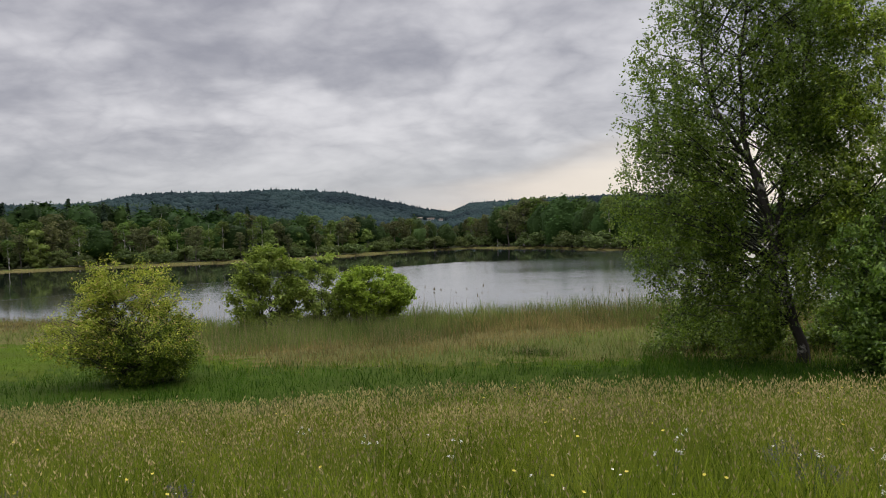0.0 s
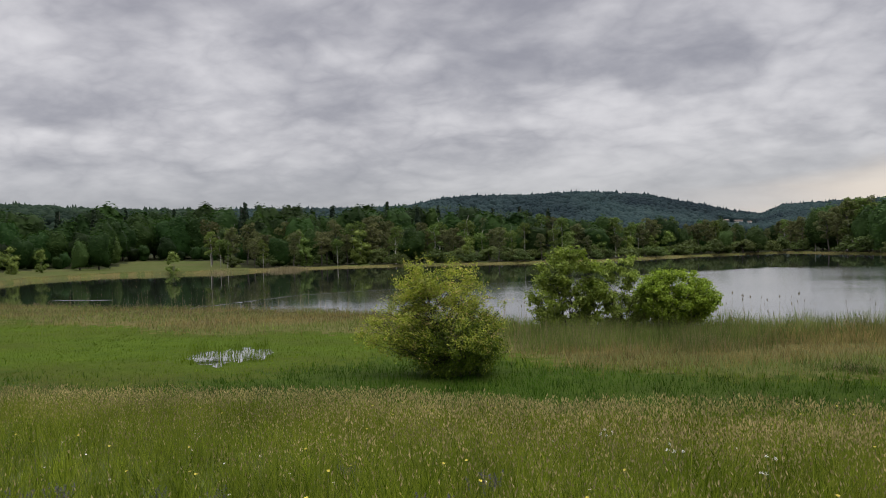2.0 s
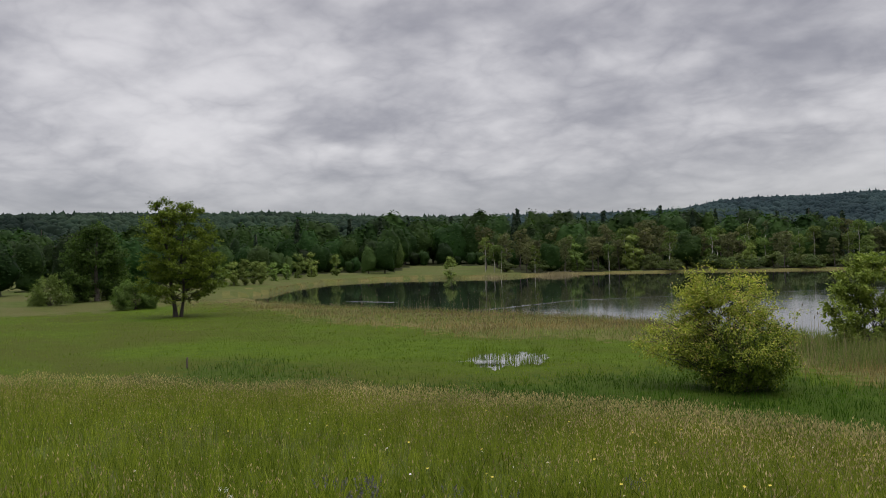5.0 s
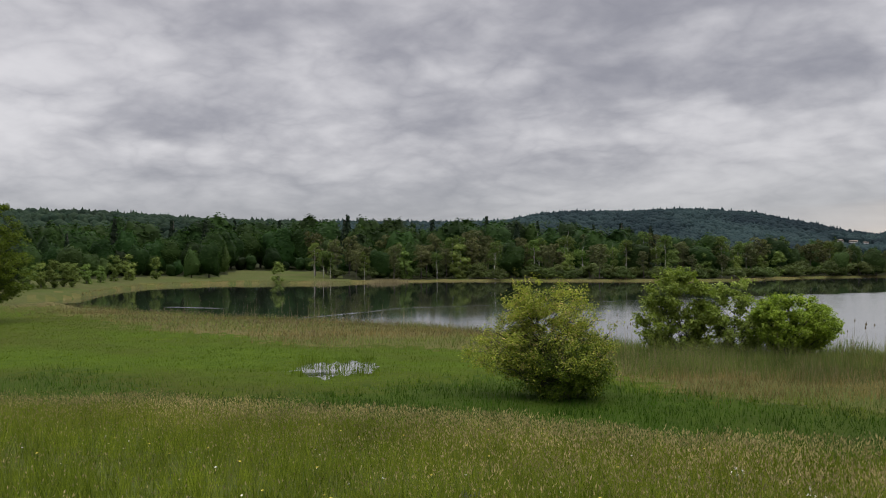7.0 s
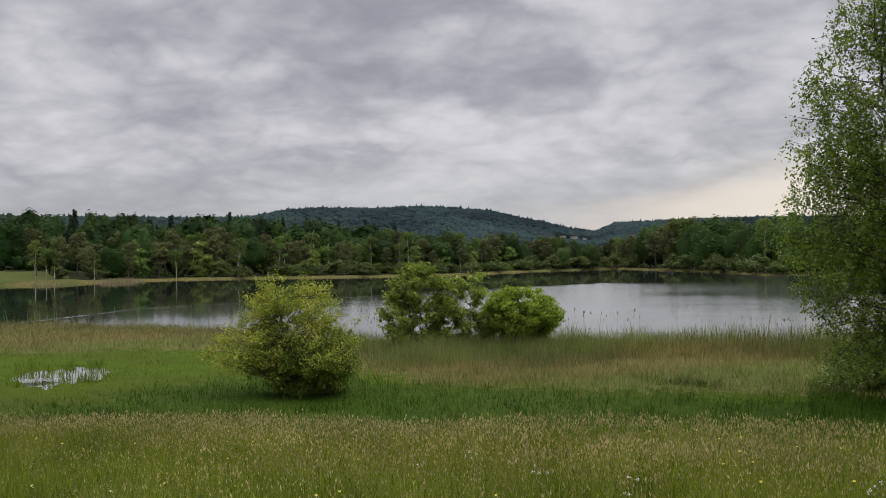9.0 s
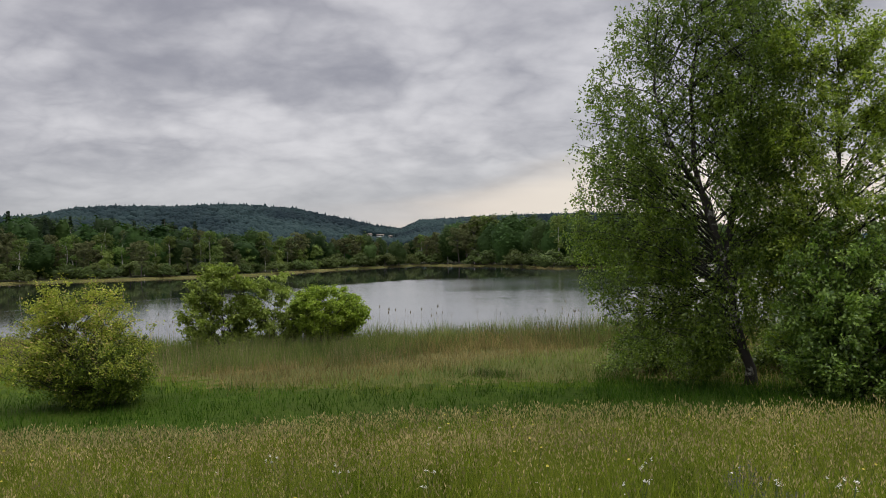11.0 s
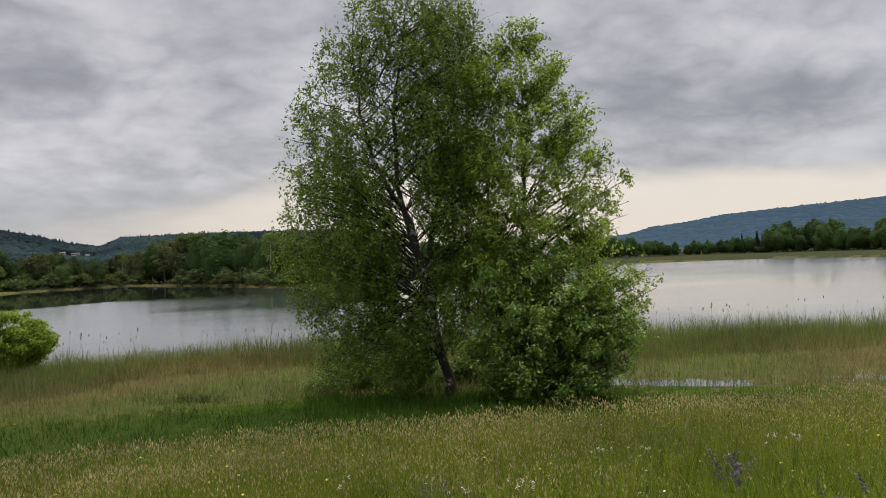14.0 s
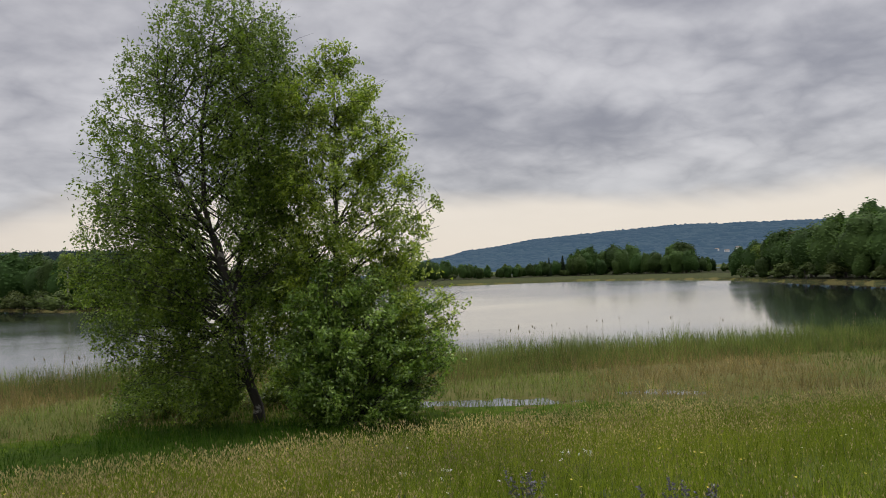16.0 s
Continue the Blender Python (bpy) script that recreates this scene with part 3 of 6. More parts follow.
# azimuth, distance, length, width, turn
POOLS = [(34.6, 28.6, 2.3, 4.4, 34), (37.3, 27.9, 2.0, 0.6, 37),
         (-38.2, 23.5, 6.0, 1.7, -38), (-50.0, 24.9, 2.4, 1.2, -48), (5.4, 22.3, 1.6, 0.25, 4)]


def basin(x, y, p):
    """How far a plan place lies from a pool's middle: 1 on its ragged edge."""
    az, r, length, width, turn = p
    cx, cy = -math.sin(radians(az)) * r, math.cos(radians(az)) * r
    c, q = math.cos(radians(turn)), math.sin(radians(turn))
    u, v = (x - cx) * c + (y - cy) * q, (y - cy) * c - (x - cx) * q
    ragged = 0.38 * np.sin(2.3 * x + 1.9 * y) + 0.30 * np.sin(4.7 * x - 3.3 * y + 1.0) + 0.25 * np.sin(9.1 * x + 5.2 * y)
    return (2 * u / length) ** 2 + (2 * v / width) ** 2 + ragged


def land(x, y):
    """Height of the ground at a plan place."""
    x, y = np.asarray(x, float), np.asarray(y, float)
    z = bare_land(x, y)
    for p in POOLS:
        level = bare_land(-math.sin(radians(p[0])) * p[1], math.cos(radians(p[0])) * p[1])
        z = z + np.clip((1.5 - basin(x, y, p)) * 1.2, 0, 1) * (np.minimum(z, level - 0.09) - z)
    return z


def soft_noise(x, y, scale, seed):
    """A cheap smooth field between 0 and 1."""
    rng = np.random.default_rng(seed)
    s = np.zeros_like(x)
    for _ in range(6):
        a, f, p = rng.uniform(0, 2 * np.pi), scale * rng.uniform(0.5, 1.8), rng.uniform(0, 6.28)
        s = s + np.sin((x * np.cos(a) + y * np.sin(a)) * f * 2 * np.pi + p)
    return 0.5 + 0.5 * np.clip(s / 3.2, -1, 1)


def zone(x, y):
    """What grows where: 0 meadow, 1 rushes, 2 wet grass, 3 sedge, 4 pasture beyond, 5 open water."""
    r = np.hypot(x, y)
    az = np.degrees(np.arctan2(-x, y))
    rc = brow(az)
    near, far = shore(az)
    dry = near > 1e5
    edge = np.where(dry, np.interp(np.abs(az), [52, 60], [96, 76]), near)
    f = (r - rc) / (edge - rc)
    n = soft_noise(x, y, 0.07, 3) - 0.5 + 0.5 * (soft_noise(x, y, 0.5, 9) - 0.5)
    wet = f < np.interp(az, [-68, -45, -33, -20, 0, 12, 18, 24, 34, 45, 55, 70], [0.24, 0.34, 0.46, 0.58, 0.52, 0.50, 0.62, 0.66, 0.62, 0.62, 0.9, 1.1]) + 0.10 * n
    rush = f < np.interp(az, [-68, -45, -33, -20, -8, 0, 20, 32, 40, 50, 58, 68], [0.13, 0.28, 0.42, 0.55, 0.50, 0.48, 0.45, 0.32, 0.22, 0.12, 0.07, 0.07]) + 0.12 * n
    z = np.where(r < crest(az) + 0.5, 0, np.where(rush, 1, np.where(wet, 2, 3)))
    z = np.where(~dry & (r > near + 1.0) & (r < far), 5, z)
    return np.where(r > np.where(dry, edge - 4, far), 4, z)


def build_ground():
    az = np.concatenate([np.arange(-180, -78, 4.0), np.arange(-78, 74, 0.5), np.arange(74, 180, 4.0)])
    r = [0.0, 0.6]
    while r[-1] < 4700:
        r.append(r[-1] + max(0.3, r[-1] * (0.015 if r[-1] < 90 else 0.03)))
    r = np.array(r)
    A, R = np.meshgrid(az, r)
    X, Y = polar(A, R)
    Z = land(X, Y)
    na, nr = len(az), len(r)
    i, j = np.meshgrid(np.arange(nr - 1), np.arange(na), indexing="ij")
    k = (j + 1) % na
    q = np.stack([i * na + j, (i + 1) * na + j, (i + 1) * na + k, i * na + k], -1)
    me = Build().add(np.stack([X, Y, Z], -1), q).mesh("ground", M_TURF, True)
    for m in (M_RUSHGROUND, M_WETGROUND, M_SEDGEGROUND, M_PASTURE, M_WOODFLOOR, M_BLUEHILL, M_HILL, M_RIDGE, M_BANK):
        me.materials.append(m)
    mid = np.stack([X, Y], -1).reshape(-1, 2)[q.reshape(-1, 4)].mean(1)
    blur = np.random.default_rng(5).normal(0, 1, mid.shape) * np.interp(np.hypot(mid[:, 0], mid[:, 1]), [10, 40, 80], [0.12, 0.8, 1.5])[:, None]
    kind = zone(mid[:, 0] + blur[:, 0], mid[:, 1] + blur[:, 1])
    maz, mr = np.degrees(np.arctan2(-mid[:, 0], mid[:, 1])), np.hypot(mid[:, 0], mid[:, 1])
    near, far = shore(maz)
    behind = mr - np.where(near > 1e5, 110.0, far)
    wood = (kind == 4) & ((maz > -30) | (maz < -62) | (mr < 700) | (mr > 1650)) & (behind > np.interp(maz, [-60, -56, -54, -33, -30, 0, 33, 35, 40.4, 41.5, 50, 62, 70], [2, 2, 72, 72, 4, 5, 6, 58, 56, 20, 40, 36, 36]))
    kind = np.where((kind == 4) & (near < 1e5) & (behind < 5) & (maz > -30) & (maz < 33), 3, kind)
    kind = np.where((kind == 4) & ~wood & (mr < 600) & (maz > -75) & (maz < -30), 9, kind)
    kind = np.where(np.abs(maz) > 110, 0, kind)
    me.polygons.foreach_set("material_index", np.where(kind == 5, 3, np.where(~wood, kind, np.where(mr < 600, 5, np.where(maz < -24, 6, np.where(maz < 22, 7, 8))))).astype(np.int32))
    ob = part("ground", me, M_TURF)
    tagged(ob, "rolling green meadow and marsh ground around a lake", "ground", kind="structure")


def build_lake():
    az = np.arange(-101, 53.5, 1.0)
    near, far = shore(np.clip(az, -100, 52))
    b = Build()
    f = np.linspace(0, 1, 12)
    R = (near - 3)[None] + (far + 3 - near + 3)[None] * f[:, None]
    X, Y = polar(np.broadcast_to(az, R.shape), R)
    na = len(az)
    i, j = np.meshgrid(np.arange(11), np.arange(na - 1), indexing="ij")
    b.add(np.stack([X, Y, np.full_like(X, WATER)], -1), np.stack([i * na + j, (i + 1) * na + j, (i + 1) * na + j + 1, i * na + j + 1], -1))
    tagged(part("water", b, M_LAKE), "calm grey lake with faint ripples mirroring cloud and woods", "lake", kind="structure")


def pool(az, r, length, width, turn):
    """A shallow pool between the grass stems: its water ends where the ground rises out of it."""
    x, y = (float(c) for c in polar(az, r))
    z = float(bare_land(x, y)) - 0.045
    n, rings = 48, 10
    a = np.linspace(0, 2 * np.pi, n, endpoint=False)
    t = radians(turn)
    v = [(x, y, z)]
    for k in range(1, rings + 1):
        px, py = np.cos(a) * length * 0.68 * k / rings, np.sin(a) * width * 0.68 * k / rings
        v += [(float(i), float(j), z) for i, j in zip(x + px * math.cos(t) - py * math.sin(t), y + px * math.sin(t) + py * math.cos(t))]
    v = np.array(v)
    wet = land(v[:, 0], v[:, 1]) < z + 0.02
    tri = [[0, 1 + i, 1 + (i + 1) % n] for i in range(n)]
    quad = []
    for k in range(rings - 1):
        for i in range(n):
            q = [1 + k * n + i, 1 + (k + 1) * n + i, 1 + (k + 1) * n + (i + 1) % n, 1 + k * n + (i + 1) % n]
            if wet[q].any():
                quad.append(q)
    tagged(part("water", Build().add(v, quad, tri), M_PUDDLE), "shallow rain pool shining between wet grass stems", "pool", kind="structure")


build_ground()
build_lake()
for p in POOLS:
    pool(*p)

# ---- grasses ----


def scatter(rng, n, az0, az1, r0, r1, power=1.0):
    """n plan places in a fan; power 1 spreads them evenly over the ground, less crowds them near the eye."""
    az = rng.uniform(az0, az1, n)
    f = rng.uniform(0, 1, n)
    p = power + 1
    r = (r0 ** p + f * (r1 ** p - r0 ** p)) ** (1 / p)
    x, y = polar(az, r)
    return x, y, r, az


def stuff(name, b, material, label, category):
    tagged(part(name, b, material), label, category, kind="stuff")


def build_meadow():
    rng = np.random.default_rng(11)
    leaf, stalk, heads = Build(), Build(), Build()
    # tufts of blades
    x, y, r, az = scatter(rng, 19000, -68, 70, 3.0, 24, 0.3)
    fill = 9
    x, y = np.repeat(x, fill) + rng.normal(0, 0.055, fill * len(x)), np.repeat(y, fill) + rng.normal(0, 0.055, fill * len(y))
    grown = np.repeat(rng.uniform(0.5, 1.45, len(r)), fill)
    r, az = np.hypot(x, y), np.degrees(np.arctan2(-x, y))
    ok = r < crest(az) + 1.0
    x, y, grown = x[ok], y[ok], grown[ok]
    tall = rng.uniform(0.20, 0.42, len(x)) * grown * (0.6 + 0.75 * soft_noise(x, y, 0.55, 1))
    close = np.hypot(x, y) < 8.5
    for k in (close, ~close):
        blades(leaf, x[k], y[k], land(x[k], y[k]) - 0.02, tall[k], 0.0105, 0.6, rng, plain_blade=k is not close)
    x, y, r, az = scatter(rng, 60000, -68, 70, 7, 24, 0.2)
    ok = np.abs(r - crest(az) + 0.6) < 1.5
    x, y = x[ok], y[ok]
    blades(leaf, x, y, land(x, y) - 0.02, rng.uniform(0.26, 0.48, len(x)), 0.010, 0.5, rng, plain_blade=True)
    # flowering stalks, few close by and a dense tan belt along the crest
    x, y, r, az = scatter(rng, 260000, -68, 70, 3.0, 24, 0.3)
    t = soft_noise(x, y, 0.22, 2)
    back = crest(az) - r
    share = np.interp(back, [0.0, 3.0, 6.5, 9.0], [1.0, 0.85, 0.40, 0.15]) * (0.55 + 0.75 * t)
    ok = (back > -0.4) & (rng.uniform(0, 1, len(x)) < share)
    x, y, t = x[ok], y[ok], t[ok]
    bunch = soft_noise(x, y, 1.1, 31)
    r = np.hypot(x, y)
    h = np.where(r > 7.5, rng.uniform(0.36, 0.54, len(x)), rng.uniform(0.32, 0.58, len(x))) * (0.78 + 0.2 * t + 0.22 * bunch)
    blades(stalk, x, y, land(x, y) - 0.02, h, 0.0042, 0.45, rng, heads, np.interp(crest(np.degrees(np.arctan2(-x, y))) - r, [0.5, 5.0], [0.050, 0.032]), plain_blade=True)
    # the same grass, as short filler round and behind the camera, outside its view
    x, y, r, az = scatter(rng, 42000, -180, 180, 0.4, 12, 0.6)
    ok = (r < 3.2) | (np.abs(az) > 66)
    x, y, r = x[ok], y[ok], r[ok]
    blades(leaf, x, y, land(x, y) - 0.02, rng.uniform(0.08, 0.24, len(x)) * np.clip(r / 4, 0.5, 1), 0.009, 0.8, rng, plain_blade=True)
    stuff("meadow_grass", leaf, M_MEADOW, "fresh green meadow grass, knee high", "grass")
    stuff("grass_stalks", stalk, M_STALK, "thin tan and green flowering grass stalks", "grass")
    stuff("grass_seed_heads", heads, M_HEADS, "tan feathery grass seed heads", "grass")


def build_marsh():
    rng = np.random.default_rng(12)
    lush, dark, sedge, reed, straw, plume = (Build() for _ in range(6))
    x, y, r, az = scatter(rng, 330000, -68, 70, 14, 85, 0.0)
    rc = crest(az)
    near, far = shore(az)
    near = np.minimum(near, 70)
    f = (r - rc) / (near - rc)                      # 0 at the crest, 1 at the water
    n1, n2 = soft_noise(x, y, 0.07, 3), soft_noise(x, y, 0.4, 4)
    what = zone(x + rng.normal(0, 0.8, len(x)), y + rng.normal(0, 0.8, len(x)))
    what = np.where(zone(x, y) == 0, 0, what)
    for p in POOLS:
        what = np.where(basin(x, y, p) < 0.75 + 0.5 * n2, 5, what)
    open_left = np.clip((az - 50) / 8, 0, 1)
    for kind, b, lo, hi, lean, share in ((1, dark, 0.09, 0.22, 0.6, 1.0), (2, lush, 0.07, 0.20, 0.5, 0.9), (3, sedge, 0.16, 0.42, 0.6, 0.95), (3, reed, 0.14, 0.38, 0.6, 0.80)):
        dry = np.clip((soft_noise(x, y, 0.06, 27) - 0.3) * 2.2 + np.interp(az, [-34, -26, -22, -18, -4, 1, 7, 16, 20], [0.5, 0.35, 0.4, 0.6, 0.55, 0.4, -0.2, -0.3, 0.1]), 0.1, 0.95)
        part_of = 1.0 if kind < 3 else dry if b is sedge else 1 - dry
        k = (what == kind) & (rng.uniform(0, 1, len(x)) < share * part_of) & (f < 1.04) & (rng.uniform(0, 1, len(x)) > 0.6 * open_left)
        h = rng.uniform(lo, hi, k.sum()) * (0.6 + 0.8 * n2[k]) * (np.interp(az[k], [14, 26], [1.0, 0.55]) if kind == 2 else 1.0 if kind == 1 else np.interp(az[k], [14, 26], [1.0, 0.8]))
        blades(b, x[k], y[k], land(x[k], y[k]) - 0.02, h, 0.010 + r[k] * 0.0004, lean, rng, plain_blade=True)
    # darker tussocks in the marsh
    for ta, tr, size in ((-5.4, 23.4, 1.7), (-6.6, 23.2, 1.2), (-14.5, 22.4, 1.3)):
        n = 420
        a, q = rng.uniform(0, 6.28, n), np.abs(rng.normal(0, 0.4, n)) * size
        cx, cy = polar(ta, tr)
        xx, yy = cx + np.cos(a) * q, cy + np.sin(a) * q * 0.6
        h = 0.06 + rng.uniform(0.08, 0.26, n) * np.exp(-(q / size) ** 2)
        pick = rng.uniform(0, 1, n) < 0.3
        for b, k in ((dark, ~pick), (straw, pick)):
            blades(b, xx[k], yy[k], land(xx[k], yy[k]) - 0.03, h[k], 0.016, 0.9, rng, plain_blade=True)
    # under the birch: dark blades, the trees' shade put into their colour
    x, y, r, az = scatter(rng, 9000, -33, -13, 17.0, 24.5, 1.0)
    ok = soft_noise(x, y, 0.3, 21) + 0.35 > rng.uniform(0, 1, len(x))
    x, y = x[ok], y[ok]
    blades(dark, x, y, land(x, y) - 0.03, rng.uniform(0.10, 0.32, len(x)), 0.016, 0.8, rng, plain_blade=True)
    # stems that stand in the pools
    for pa, pr, pl, pw, pt in POOLS:
        m = int(60 + (110 if pw > 4 else 26) * pl * pw)
        u, v = rng.uniform(-0.6, 0.6, m) * pl, rng.uniform(-0.6, 0.6, m) * pw
        cx, cy = polar(pa, pr)
        c, q = math.cos(radians(pt)), math.sin(radians(pt))
        xx, yy = cx + u * c - v * q, cy + u * q + v * c
        clump = soft_noise(xx, yy, 0.9, 25)
        blades(lush, xx, yy, land(xx, yy), rng.uniform(0.10, 0.36, m) * (0.25 + 1.3 * clump), 0.018, 0.4, rng, plain_blade=True)
    # reeds along the water
    az = rng.uniform(-68, 50, 66000)
    depth = np.interp(az, [-68, -30, -12, 2, 14, 20, 50], [6.5, 6, 4.4, 4.0, 4.5, 2.2, 2.0])
    near, far = shore(az)
    f = -1.2 + (depth + 1.2) * rng.uniform(0, 1, len(az)) ** 1.25
    x, y = polar(az, near - f)
    ok = rng.uniform(0, 1, len(x)) < np.interp(az, [-68, 12, 18, 50], [1, 1, 0.5, 0.5])
    x, y, f, az = x[ok], y[ok], f[ok], az[ok]
    tall = np.interp(az, [-68, -50, -30, -14, 4, 12, 20, 50], [1.25, 1.2, 1.12, 1.18, 1.05, 0.82, 0.52, 0.42])
    back = np.clip(f / depth[ok], 0, 1)
    tuft = soft_noise(x, y, 0.9, 6) * 0.6 + soft_noise(x, y, 0.35, 16) * 0.4
    h = (1 - rng.uniform(0, 0.42, len(x)) * (0.4 + back)) * tall * (1.05 - 0.5 * back) * (0.55 + 0.78 * tuft)
    old = rng.uniform(0, 1, len(x)) < 0.08 + 0.62 * np.interp(az, [-62, -42], [0.35, 1.0]) * np.clip(back * 1.5, 0, 1) * (0.5 + 0.8 * soft_noise(x, y, 0.12, 17))
    old &= rng.uniform(0, 1, len(x)) < np.interp(az, [1, 6, 16, 20], [1.0, 0.25, 0.25, 1.0])
    old = old | (rng.uniform(0, 1, len(x)) < np.interp(az, [-24, -16, -6, 3], [0, 0.35, 0.3, 0]))
    zz = np.maximum(land(x, y), WATER - 0.4)
    blades(reed, x[~old], y[~old], zz[~old], h[~old], 0.026, 0.55, rng, plain_blade=True)
    blades(sedge, x[old], y[old], zz[old], h[old] * 0.9, 0.015, 0.75, rng, plain_blade=True)
    # dark reeds at the foot of the willows
    x, y, r, az = scatter(rng, 15000, -1.5, 18, 26.5, 33.0, 1.6)
    ok = soft_noise(x, y, 0.25, 8) * np.clip((r - 23.5) / 5, 0, 1) * np.clip(np.minimum(az + 3, 17 - az) / 4, 0, 1) > rng.uniform(0.1, 0.8, len(x))
    x, y = x[ok], y[ok]
    half = rng.uniform(0, 1, len(x)) < 0.28
    h = rng.uniform(0.35, 1.1, len(x)) * np.interp(np.degrees(np.arctan2(-x, y)), [2, 7, 10], [0.7, 0.75, 1.0])
    blades(reed, x[~half], y[~half], land(x[~half], y[~half]), h[~half], 0.014, 0.5, rng, plain_blade=True)
    blades(straw, x[half], y[half], land(x[half], y[half]), h[half], 0.014, 0.2, rng, plain_blade=True)
    # pale flowering sedge along the open side
    x, y, r, az = scatter(rng, 30000, 15, 56, 27, 84, 0.3)
    near, far = shore(az)
    f = np.minimum(near, 82) - r
    ok = (f > -0.5) & (f < np.interp(az, [15, 22, 40, 56], [4, 9, 14, 20]) * (0.6 + 0.7 * soft_noise(x, y, 0.1, 23)))
    x, y = x[ok], y[ok]
    blades(sedge, x, y, land(x, y), rng.uniform(0.18, 0.42, len(x)), 0.010, 1.0, rng, plume, 0.10, plain_blade=True)
    # single tall old stalks with plumes
    x, y, r, az = scatter(rng, 4200, -66, 48, 24, 66, 0.3)
    near, far = shore(az)
    ok = (near - r > -1.6) & (near - r < 2.0)
    x, y = x[ok], y[ok]
    blades(straw, x, y, np.maximum(land(x, y), WATER - 0.4), rng.uniform(1.15, 1.6, len(x)), 0.018, 0.12, rng, plume, 0.13)
    stuff("wet_grass", lush, M_LUSH, "short lush green grass on wet ground", "grass")
    stuff("rush_grass", dark, M_RUSH, "dark green rushes in the damp hollow, and grass coloured dark for shade under the birch", "grass")
    stuff("sedge", sedge, M_SEDGE, "tan dry sedge standing in the marsh", "sedge")
    stuff("reeds", reed, M_REED, "green reeds along the lake edge", "reeds")
    stuff("dead_reeds", straw, M_STRAW, "straw-coloured dead reed stalks among the green", "reeds")
    stuff("reed_plumes", plume, M_PLUME, "brown plumes on tall old reed stalks", "reeds")


def build_far_shore():
    rng = np.random.default_rng(13)
    a, b = Build(), Build()
    az = rng.uniform(-70, 50, 16000)
    near, far = shore(az)
    r = far + rng.uniform(-1.0, 2.2, len(az))
    x, y = polar(az, r)
    blades(a, x, y, np.maximum(land(x, y), WATER - 0.1), rng.uniform(0.08, 0.24, len(x)), 0.07, 0.8, rng, plain_blade=True)
    # the brown reed bed that stands out into the water
    az = np.concatenate([rng.normal(30.6, 0.6, 1500), rng.normal(34.9, 0.3, 200)])
    near, far = shore(az)
    r = far + rng.uniform(-2.5, 1.5, len(az))
    x, y = polar(az, r)
    blades(b, x, y, np.full(len(x), WATER - 0.1), rng.uniform(0.4, 1.0, len(x)), 0.07, 0.5, rng, plain_blade=True)
    stuff("shore_grass", a, M_SEDGE, "pale dry grass fringe along the far shore", "grass")
    stuff("reed_bed", b, M_STRAW, "brown reed bed standing in the far shallows", "reeds")


# ---- trees and bushes close by ----


def bend(p0, p1, p2, n):
    t = np.linspace(0, 1, n)[:, None]
    return (1 - t) ** 2 * p0 + 2 * t * (1 - t) * p1 + t ** 2 * p2


def along(path, t):
    i = np.clip(t, 0, 1) * (len(path) - 1)
    k = np.minimum(i.astype(int), len(path) - 2)
    f = (i - k)[:, None]
    return path[k] * (1 - f) + path[k + 1] * f


